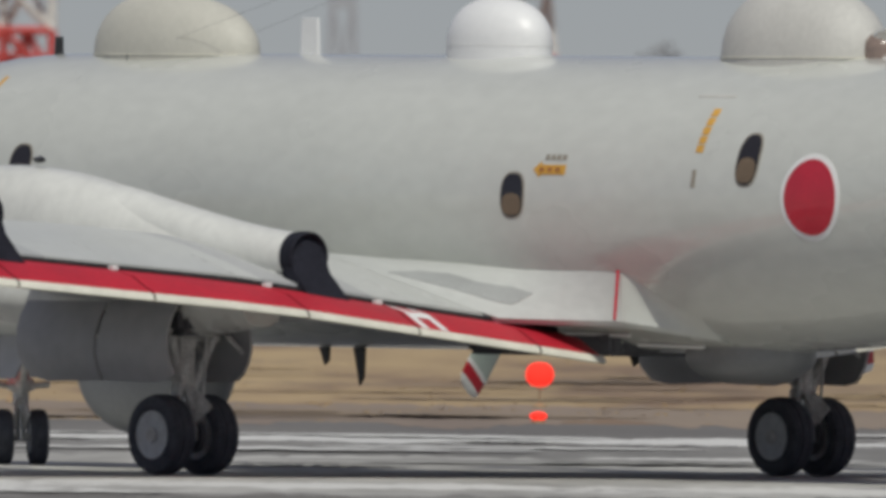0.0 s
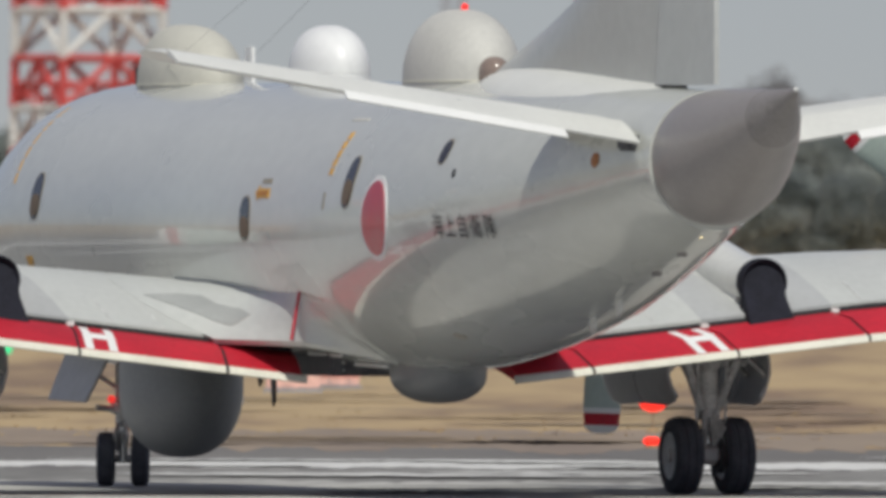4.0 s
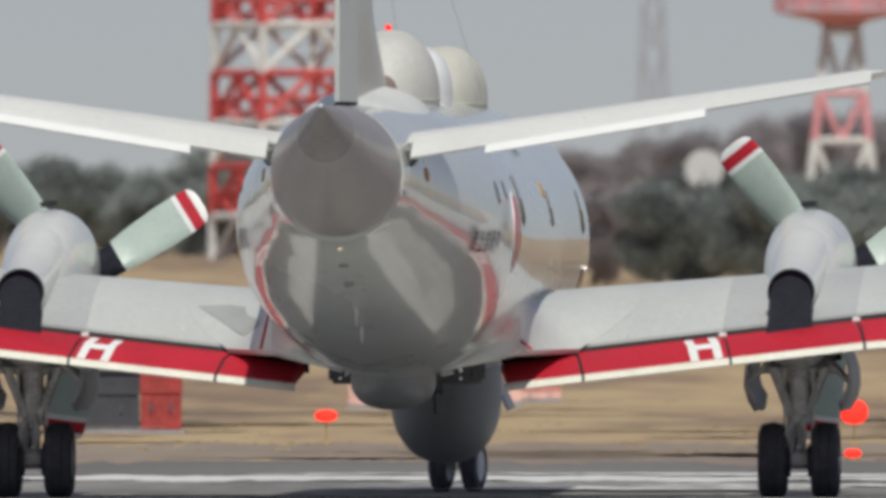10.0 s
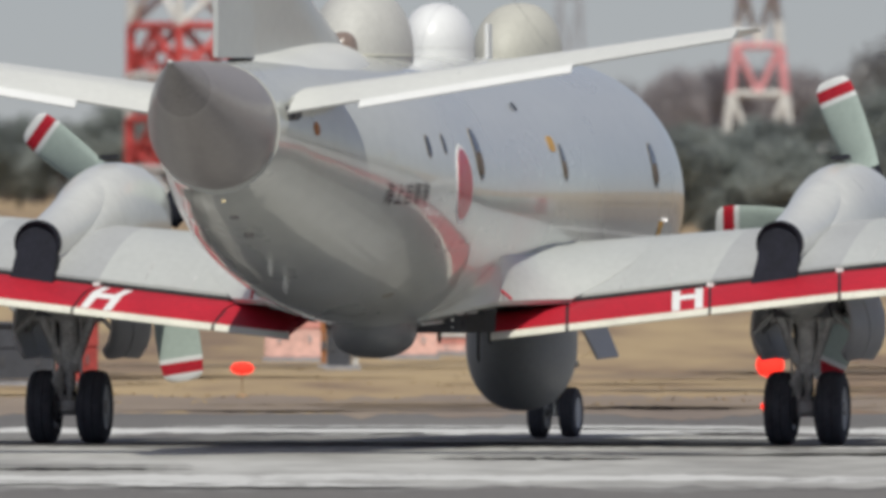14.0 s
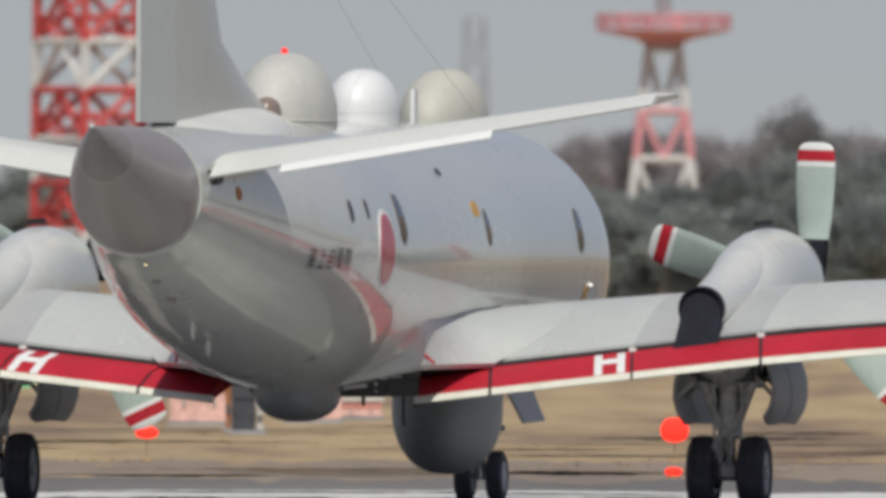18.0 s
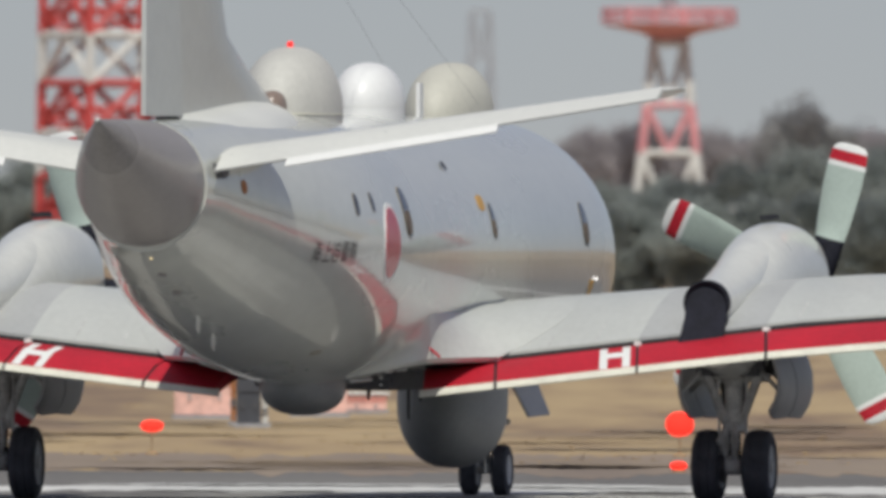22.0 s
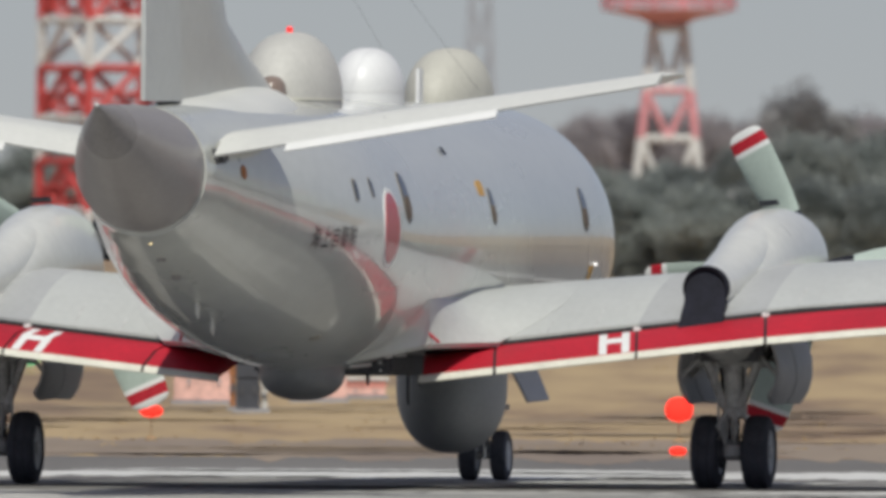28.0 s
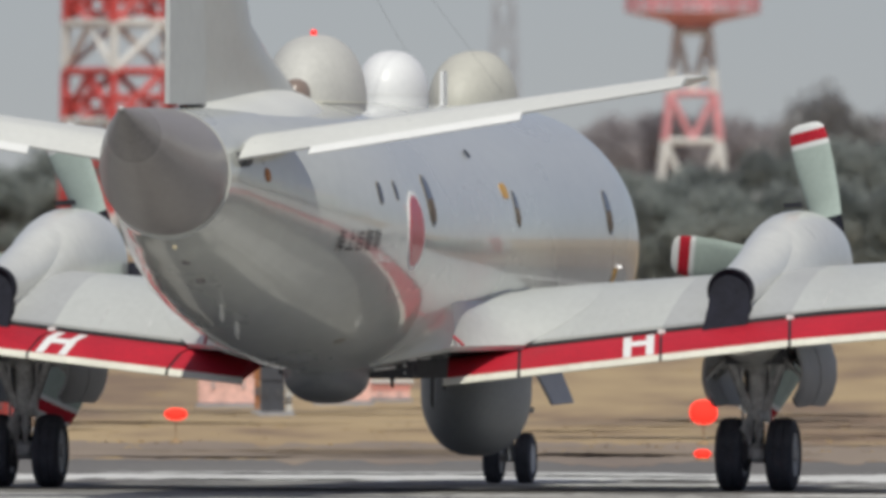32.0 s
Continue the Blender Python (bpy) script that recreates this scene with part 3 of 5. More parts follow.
bm = bmesh.new()
FIN = [(4.75, -5.9, -13.48, 0.30), (5.10, -7.15, -13.50, 0.32), (5.5, -8.85, -13.54, 0.33), (5.85, -10.1, -13.57, 0.32), (6.6, -10.75, -13.66, 0.30), (8.2, -11.85, -13.85, 0.24), (9.9, -12.9, -14.05, 0.18), (10.2, -13.3, -14.08, 0.08)]
loft(bm, [foil_ring((0, le, z), (0, te, z), th) for z, le, te, th in FIN])
part("tail_fin", bm, M_FIN, aircraft, "tall light grey tail fin")
bm = bmesh.new()
loft(bm, [oval(y, z - 0.5, rx, 0.5, 28) for y, z, rx in smooth_rows([(-6.6, 4.86, 0.25), (-7.3, 5.03, 0.5), (-8.4, 5.06, 0.72), (-9.4, 5.05, 0.80), (-10.6, 5.0, 0.80), (-12.2, 4.91, 0.72), (-13.7, 4.835, 0.55), (-14.6, 4.72, 0.4)], 0.4)])
part("fin_fillet", bm, M_TAILWHITE, aircraft, "white fairing at the foot of the fin")
bm = bmesh.new()
RUD = [(4.84, -13.50, -15.44, 0.26), (6.6, -13.70, -15.42, 0.24), (8.2, -13.88, -15.25, 0.20), (9.9, -14.08, -15.05, 0.14)]
loft(bm, [[(-th / 2, h - 0.02, z), (-0.03, te, z), (0.03, te, z), (th / 2, h - 0.02, z)] for z, h, te, th in RUD])
part("rudder", bm, M_FIN, aircraft, "light grey rudder with a dark hinge gap")
bm = bmesh.new()
block(bm, (-0.14, -13.9, 4.78), (0.14, -13.45, 4.835), 0.01)
part("rudder_foot", bm, M_BLACK, aircraft)


# wings, flaps, tail planes: built for one side, x times side
def plane_ring(le, te, thick, side, under=1.0):
    """An aerofoil section between two edge points, thick along z."""
    le, te = Vector(le), Vector(te)
    prof = [(0.0, 0.0, 0.0), (0.015, 0.30, -0.22), (0.06, 0.56, -0.36), (0.16, 0.84, -0.46), (0.32, 1.0, -0.48), (0.5, 0.93, -0.42), (0.68, 0.70, -0.32), (0.85, 0.38, -0.2), (1.0, 0.04, -0.04)]
    up = [le + (te - le) * u + Vector((0, 0, thick * a)) for u, a, b in prof]
    lo = [le + (te - le) * u + Vector((0, 0, thick * b * under)) for u, a, b in reversed(prof[1:])]
    return [(p.x * side, p.y, p.z) for p in up + lo]


def wing_te(x):
    return Vector((x, -2.45 + 0.02 * x, 1.635 + 0.115 * min(x, 6.0) + 0.072 * max(x - 6.0, 0.0)))


SECTION = [(0.0, 0.0), (0.015, 0.30), (0.06, 0.56), (0.16, 0.84), (0.32, 1.0), (0.5, 0.93), (0.68, 0.70), (0.85, 0.38), (1.0, 0.04)]


def wing_top(x, y):
    """Height of the wing's upper skin, x outboard."""
    t = wing_te(x)
    le = 2.75 - 0.115 * x
    u = max(0.0, min(1.0, (le - y) / (le - t.y)))
    for (a, p), (b, q) in zip(SECTION, SECTION[1:]):
        if a <= u <= b:
            w = p + (q - p) * (u - a) / (b - a)
    return t.z + (0.10 - 0.005 * x) * (1 - u) + (0.74 - 0.52 * x / 15.2) * w


FAIRING = [(2.4, 2.20, 1.95), (1.6, 2.45, 2.35), (0.0, 2.53, 2.75), (-1.2, 2.49, 2.75), (-1.9, 2.45, 2.55), (-2.35, 2.43, 2.3), (-3.1, 2.42, 1.91), (-3.6, 2.42, 1.70), (-4.02, 2.40, 1.53)]


def fairing_curve(y, zt, xo, k=12):
    """Section of the root fairing: from the hull's side down and out to the wing's skin in a hollow curve."""
    p0 = on_hull(y, zt, 1, 0.004)
    zo = wing_top(xo, y) + 0.004 if y > -2.38 else 1.865 - 0.015 * (-2.38 - y)
    p1 = (p0.x + 0.42 * (xo - p0.x), zo + 0.42 * (zt - zo))
    return [(p0.x * (1 - s) ** 2 + 2 * s * (1 - s) * p1[0] + s * s * xo, y, p0.z * (1 - s) ** 2 + 2 * s * (1 - s) * p1[1] + s * s * zo) for s in (i / k for i in range(k + 1))]


def wing(side):
    bm = bmesh.new()
    rings = []
    stations = (0.6, 1.7, 2.6, 3.2, 3.92, 4.75, 5.56, 6.2, 7.5, 8.75, 9.6, 10.45, 11.5, 13.5, 14.9, 15.2)
    for x in stations:
        k = x / 15.2
        te = wing_te(x)
        if x > 10.9:
            te = Vector((x, -2.45 + 0.06 * x - 0.5, wing_te(x).z))
        le = Vector((x, 2.75 - 0.115 * x, wing_te(x).z + 0.10 - 0.005 * x))
        th = 0.74 - 0.52 * k
        if x >= 15.2:
            th, le, te = 0.03, le - Vector((0, 0.5, 0)), te + Vector((0, 0.4, 0))
        rings.append(plane_ring(le, te, th, side, 0.35 if x < 2 else 0.7 if x < 3 else 1.0))
    loft(bm, rings)
    for f in bm.faces:
        if 3.92 < abs(f.calc_center_median().x) < 5.56 or 8.75 < abs(f.calc_center_median().x) < 10.45:
            f.material_index = 1
    w = part("wing", bm, [M_WING, M_WINGGREY], aircraft, "white wing with smooth upper skin")
    # root fillet: a bulge that blends the upper skin into the hull
    bm = bmesh.new()
    rows = []
    for y, zt, xo in smooth_rows(FAIRING, 0.2):
        c = fairing_curve(y, zt, xo)
        c += [(xo - 0.05, y, c[-1][2] - 0.06), (0.9, y, c[-1][2] - 0.10), (0.9, y, zt)]
        rows.append([(x * side, yy, z) for x, yy, z in c])
    loft(bm, rows)
    part("wing_fillet", bm, M_WING, aircraft, "smooth white wing root fairing")
    # grey tail of the fillet, dying out on the hull's lower side
    bm = bmesh.new()
    rows = []
    for i in range(11):
        t = i / 10
        y, zt, xo, zo = -4.024 - 0.9 * t, 2.40 - 0.50 * t, 1.527 - 0.72 * t ** 1.1, 1.84 - 0.16 * t
        p0 = on_hull(y, zt, 1, 0.003)
        q = on_hull(y, zo + 0.42 * (zt - zo), 1, 0.03)
        k = min(1.0, 1.6 * t)
        px, pz = (1 - k) * (p0.x + 0.42 * (xo - p0.x)) + k * q.x, (1 - k) * (zo + 0.42 * (zt - zo)) + k * q.z
        c = [(p0.x * (1 - u) ** 2 + 2 * u * (1 - u) * px + u * u * xo, y, p0.z * (1 - u) ** 2 + 2 * u * (1 - u) * pz + u * u * zo) for u in (j / 10 for j in range(11))]
        c += [(xo - 0.06, y, zo - 0.06), (0.62, y, zo - 0.10), (0.62, y, zt)]
        rows.append([(x * side, yy, z) for x, yy, z in c])
    loft(bm, rows)
    part("fillet_tail", bm, M_HULL, aircraft, "glossy grey tail of the wing root fairing")
    # flaps: upper red face slopes steeply down to a pale trailing strip
    def slanted(x, aft, down):
        t = wing_te(x)
        return (side * (x + 0.16 * (aft - 0.10)), t.y - aft, t.z - down)

    for x0, x1 in ((1.20, 2.09), (2.13, 3.90), (3.935, 5.54), (5.58, 7.80), (7.84, 9.78), (9.82, 10.9)):
        bm = bmesh.new()
        rings = []
        for x in (x0, (x0 + x1) / 2, x1):
            rings.append([slanted(x, a, b) for a, b in ((0.10, 0.068), (0.54, 0.140), (1.00, 0.33), (0.98, 0.42), (0.53, 0.30), (0.12, 0.20))])
        loft(bm, rings)
        part("flap", bm, M_RED, aircraft, "lowered red-painted flap panel")
        if x1 < 10:
            # Black block fills the panel gap, its colour in place of the gap's shade.
            bm = bmesh.new()
            loft(bm, [[slanted(x, a, b) for a, b in ((0.10, 0.085), (0.54, 0.157), (1.00, 0.345), (1.02, 0.39), (0.98, 0.41), (0.53, 0.29), (0.12, 0.20))] for x in (x1 - 0.02, x1 + 0.07)])
            part("flap_gap_fill", bm, M_BLACK, aircraft, "black fill that darkens the gap between two flap panels")
            bm = bmesh.new()
            px, py, pz = slanted(x1 + 0.02, 0.13, 0.05)
            block(bm, (px - 0.045, py - 0.03, pz - 0.03), (px + 0.045, py + 0.06, pz + 0.03), 0.008)
            part("flap_bracket", bm, M_MARKWHITE, aircraft, "small white hinge bracket")
        bm = bmesh.new()
        rings = []
        for x in (x0 - (0.06 if x0 < 2 else 0), (x0 + x1) / 2, x1):
            rings.append([slanted(x, a, b) for a, b in ((0.99, 0.325), (1.04, 0.36), (1.06, 0.415), (1.00, 0.425))])
        loft(bm, rings)
        part("flap_edge", bm, M_STRIP, aircraft, "pale cream flap trailing edge")
    # Black strip under the lip paints in the gap's shadow line.
    bm = bmesh.new()
    t0, t1 = wing_te(1.2), wing_te(10.9)
    loft(bm, [[(side * t.x, t.y + a, t.z + b) for a, b in ((0.5, -0.05), (-0.075, -0.014), (-0.085, -0.085), (0.5, -0.22))] for t in (t0, wing_te(6.0), t1)])
    part("flap_gap_shade", bm, M_BLACK, aircraft, "black strip that paints shade into the flap gap")
    for x, y0, y1 in ((3.36, -2.36, -1.5), (5.95, -2.3, -1.55), (2.75, -2.36, -1.9), (7.6, -2.25, -1.4)):
        bm = bmesh.new()
        k = 6
        for i in range(k):
            ya, yb = y0 + (y1 - y0) * i / k, y0 + (y1 - y0) * (i + 1) / k
            slab(bm, [(side * (x - 0.009), ya, wing_top(x, ya) + 0.006), (side * (x + 0.009), ya, wing_top(x, ya) + 0.006), (side * (x + 0.009), yb, wing_top(x, yb) + 0.006), (side * (x - 0.009), yb, wing_top(x, yb) + 0.006)], 0.012 * side)
        part("panel_joint", bm, M_GEAR, w, "thin dark panel joint")
    # the letter, three white strokes lying on the red face
    def face(x, u, out=0.006):
        t = wing_te(x)
        a, b = Vector((x, t.y - 0.54, t.z - 0.140)), Vector((x, t.y - 1.00, t.z - 0.33))
        top = Vector((x, t.y - 0.10, t.z - 0.068))
        p = top + (a - top) * (u / 0.45) if u < 0.45 else a + (b - a) * ((u - 0.45) / 0.55)
        p = p + Vector((0, -0.4, 0.85)) * out
        return ((p.x + 0.16 * (t.y - 0.10 - p.y)) * side, p.y, p.z)
    for x0, x1, u0, u1 in ((3.44, 3.54, 0.06, 0.99), (3.73, 3.83, 0.06, 0.99), (3.54, 3.73, 0.45, 0.62)):
        bm = bmesh.new()
        us = [u0, 0.45, u1] if u0 < 0.45 < u1 else [u0, u1]
        cols = [[bm.verts.new(face(x, u)) for u in us] for x in (x0, x1)]
        base = [[bm.verts.new(face(x, u, -0.004)) for u in us] for x in (x0, x1)]
        for j in range(len(us) - 1):
            bm.faces.new((cols[0][j], cols[1][j], cols[1][j + 1], cols[0][j + 1]))
            for c in (0, 1):
                bm.faces.new((cols[c][j], cols[c][j + 1], base[c][j + 1], base[c][j]))
        part("letter_stroke", bm, M_MARKWHITE, w, "white stroke of the letter H")
    return w


def tail_plane(side):
    bm = bmesh.new()
    rings = []
    for x in (0.3, 0.8, 2.0, 3.5, 5.0, 6.2, 6.5):
        k = x / 6.5
        le, te = Vector((x, -12.25 - 1.55 * k, 4.195 + 0.149 * x)), Vector((x, -14.50 - 0.1 * k, 4.235 + 0.149 * x))
        th = 0.17 - 0.09 * k
        if x >= 6.5:
            le, te, th = le - Vector((0, 0.35, 0)), te + Vector((0, 0.1, 0)), 0.02
        rings.append(plane_ring(le, te, th, side))
    loft(bm, rings)
    part("tail_plane", bm, M_TAILWHITE, aircraft, "white upswept tail plane")
    bm = bmesh.new()
    rings = []
    for x in (0.86, 2.0, 3.5, 5.0, 6.3):
        k = x / 6.5
        y, z = -14.53 - 0.1 * k, 4.235 + 0.149 * x
        c = 0.80 - 0.34 * k
        rings.append([(side * x, y, z + 0.07 - 0.03 * k), (side * x, y - c * 0.4, z - 0.01), (side * x, y - c, z - 0.20 + 0.10 * k), (side * x, y - c + 0.02, z - 0.225 + 0.10 * k), (side * x, y - 0.02, z - 0.07 + 0.03 * k)])
    loft(bm, rings)
    el = part("elevator", bm, M_TAILWHITE, aircraft, "white elevator hanging slightly down")
    bm = bmesh.new()
    rings = []
    for x in (1.75, 4.35):
        k = x / 6.5
        y, z = -14.53 - 0.1 * k, 4.235 + 0.149 * x
        c = 0.80 - 0.34 * k
        rings.append([(side * x, y - c + 0.02, z - 0.19 + 0.10 * k), (side * x, y - c - 0.14, z - 0.29 + 0.10 * k), (side * x, y - c - 0.12, z - 0.305 + 0.10 * k), (side * x, y - c + 0.03, z - 0.225 + 0.10 * k)])
    loft(bm, rings)
    part("trim_tab", bm, M_MARKWHITE, el, "white trim tab along the elevator's edge")
    for x in (1.0, 2.9):
        bm = bmesh.new()
        block(bm, (x * side - 0.03, -14.86, 4.235 + 0.149 * x - 0.07), (x * side + 0.03, -14.78, 4.235 + 0.149 * x - 0.01), 0.01)
        part("hinge", bm, M_TOWER_GREY, el)
    bm = bmesh.new()
    block(bm, (min(side * 0.74, side * 0.90), -15.0, 4.08), (max(side * 0.74, side * 0.90), -14.5, 4.26), 0.03)
    part("elevator_root", bm, M_WELL, aircraft, "dark gap at the elevator's root")


# engines
PROP_Y, PROP_Z = 4.95, 2.70


def nacelle(x, side, outer):
    up = 0.45 if outer else 0.0
    xc = x * side
    rows = [(4.75, 2.75, 0.42, 0.50), (4.2, 2.80, 0.53, 0.70), (3.2, 2.81, 0.555, 0.77), (2.2, 2.79, 0.54, 0.74), (1.2, 2.72, 0.49, 0.64), (0.3, 2.62, 0.42, 0.48), (-0.6, 2.50, 0.36, 0.34), (-1.3, 2.40, 0.31, 0.25), (-1.9, 2.30, 0.26, 0.16)]
    bm = bmesh.new()
    loft(bm, [oval(y, z + up, rx, rz, 32, xc, 0.9) for y, z, rx, rz in smooth_rows(rows, 0.3)])
    nac = part("nacelle", bm, M_WHITE, aircraft, "white humped engine nacelle over the wing")
    bm = bmesh.new()
    duct = [(2.9, 3.19, 0.34, 0.30), (2.0, 3.14, 0.36, 0.33), (1.0, 3.00, 0.355, 0.335), (0.1, 2.83, 0.34, 0.33), (-0.7, 2.69, 0.325, 0.32), (-1.4, 2.595, 0.305, 0.305), (-1.8, 2.56, 0.29, 0.29), (-2.06, 2.555, 0.275, 0.275)]
    loft(bm, [oval(y, z + up, rx, rz, 32, xc) for y, z, rx, rz in smooth_rows(duct, 0.25)])
    part("exhaust_duct", bm, M_WHITE, nac, "white round exhaust duct sloping over the wing")
    bm = bmesh.new()
    lathe(bm, [(-2.03, 0.288), (-2.12, 0.292), (-2.23, 0.290), (-2.25, 0.268), (-2.21, 0.24), (-2.12, 0.20)], "Y", 28, (xc, 0, 2.555 + up))
    part("exhaust", bm, M_SOOT, nac, "sooty black exhaust pipe")
    bm = bmesh.new()
    te = wing_te(x)
    def arch(y, foot, r):
        pts = [(xc + r * math.cos(a), y, 2.545 + up + r * math.sin(a)) for a in (math.pi * i / 14 for i in range(15))]
        mid = (2.545 + up + te.z) / 2
        return pts + [(xc - r, y - foot * 0.25, mid), (xc - r * 1.10, y - foot, te.z - 0.15), (xc + r * 1.10, y - foot, te.z - 0.15), (xc + r, y - foot * 0.25, mid)]
    loft(bm, [arch(-1.98, 0.0, 0.20), arch(-2.08, 0.08, 0.262), arch(-2.19, 0.46, 0.262)])
    part("exhaust_fairing", bm, M_SOOT, nac, "sooted black fairing under the exhaust")
    bm = bmesh.new()
    loft(bm, [oval(y, z + up, rx, rz, 24, xc) for y, z, rx, rz in ((4.6, 2.15, 0.30, 0.22), (3.6, 2.10, 0.42, 0.34), (2.0, 2.02, 0.46, 0.44), (0.0, 1.95, 0.44, 0.40), (-1.4, 1.95, 0.30, 0.22))])
    part("engine_scoop", bm, M_WHITE, nac, "white lower engine fairing")
    bm = bmesh.new()
    slab(bm, [(xc - 0.09, 2.6, 3.60 + up), (xc + 0.1, 2.9, 3.62 + up), (xc + 0.1, 2.75, 3.64 + up), (xc - 0.09, 2.45, 3.62 + up)], 0.05)
    part("vent", bm, M_BLACK, nac)
    return nac


def blade_mesh():
    """One wide paddle blade pointing up: a dark cuff, a pale blade, and white, red and white bands at its tip."""
    bm = bmesh.new()
    rows = [(0.28, 0.17, 0.15, 40), (0.40, 0.21, 0.15, 40), (0.69, 0.25, 0.13, 38), (0.75, 0.27, 0.07, 36), (1.0, 0.285, 0.05, 30), (1.4, 0.295, 0.04, 24), (1.69, 0.285, 0.03, 20), (1.755, 0.28, 0.03, 20), (1.90, 0.26, 0.025, 19), (1.94, 0.24, 0.022, 18), (1.98, 0.19, 0.016, 18), (2.0, 0.09, 0.01, 18)]
    mats = [1, 1, 1, 0, 0, 0, 2, 3, 2, 2, 2]
    rings = []
    for r, w, t, twist in rows:
        c, s = math.cos(radians(twist)), math.sin(radians(twist))
        ring = []
        for i in range(14):
            a = 2 * math.pi * i / 14
            u, v = w * math.cos(a), t * math.sin(a)
            ring.append(bm.verts.new((u * c - v * s, -(u * s + v * c), r)))
        rings.append(ring)
    for a, b, m in zip(rings, rings[1:], mats):
        bridge(bm, a, b, m)
    f = bm.faces.new(rings[-1])
    f.material_index = 2
    bm.faces.new(rings[0][::-1]).material_index = 1
    return to_mesh("blade", bm, [M_BLADE, M_SOOT, M_MARKWHITE, M_RED])


BLADE = blade_mesh()
propellers = []


def propeller(x, z, name_label):
    bm = bmesh.new()
    lathe(bm, [(-0.20, 0.36), (0.0, 0.37), (0.25, 0.35), (0.6, 0.25), (0.85, 0.12), (0.93, 0.0)], "Y", 28)
    p = part("propeller", bm, M_WHITE, aircraft, "turning four-bladed propeller with pale blades", pose(x, PROP_Y, z))
    blades = []
    for i in range(4):
        b = new("blade", BLADE)
        b.parent = p
        b.matrix_local = pose(0, 0, 0, 0, 90 * i, 0)
        tagged(b, "pale grey-green blade with red and white tip bands")
        blades.append(b)
    propellers.append((p, blades, x, z))


# landing gear


wheels = []


def wheel(px, py, r, w, side, parent, one=False):
    """A tyre with its hub, built round its own axle so that it can roll."""
    bm = bmesh.new()
    h, x, y = w / 2, 0.0, 0.0
    lathe(bm, [(x - h * 0.72, r * 0.58), (x - h * 0.98, r * 0.66), (x - h, r * 0.80), (x - h * 0.82, r * 0.94), (x - h * 0.5, r * 0.99), (x - h * 0.36, r * 0.985), (x - h * 0.34, r * 0.965), (x - h * 0.28, r * 0.965), (x - h * 0.26, r), (x + h * 0.26, r), (x + h * 0.28, r * 0.965), (x + h * 0.34, r * 0.965), (x + h * 0.36, r * 0.985), (x + h * 0.5, r * 0.99), (x + h * 0.82, r * 0.94), (x + h, r * 0.80), (x + h * 0.98, r * 0.66), (x + h * 0.72, r * 0.58)], "X", 44)
    tyre_faces = len(bm.faces)
    if not one:
        ty = part("wheel", bm, M_RUBBER, parent, "black rubber tyre on a pale grey hub", pose(px, py, r))
        bm = bmesh.new()
    lathe(bm, [(x - h * 0.84, 0.02), (x - h * 0.84, r * 0.14), (x - h * 0.79, r * 0.18), (x - h * 0.76, r * 0.44), (x - h * 0.80, r * 0.52), (x - h * 0.88, r * 0.60), (x + h * 0.88, r * 0.60), (x + h * 0.80, r * 0.52), (x + h * 0.76, r * 0.44), (x + h * 0.79, r * 0.18), (x + h * 0.84, r * 0.14), (x + h * 0.84, 0.02)], "X", 36)
    for i in range(8):
        a = 2 * math.pi * i / 8
        for s in (-1, 1):
            rod(bm, (s * h * 0.74, r * 0.33 * math.cos(a), r * 0.33 * math.sin(a)), (s * h * 0.80, r * 0.33 * math.cos(a), r * 0.33 * math.sin(a)), r * 0.035, n=8)
    if one:
        for i, f in enumerate(bm.faces):
            f.material_index = int(i >= tyre_faces)
        ty = part("wheel", bm, [M_RUBBER, M_HUB], parent, "black rubber tyre on a pale grey hub", pose(px, py, r))
    else:
        part("hub", bm, M_HUB, ty, "pale grey wheel hub with bolts")
    wheels.append((ty, px, py, r))
    return ty


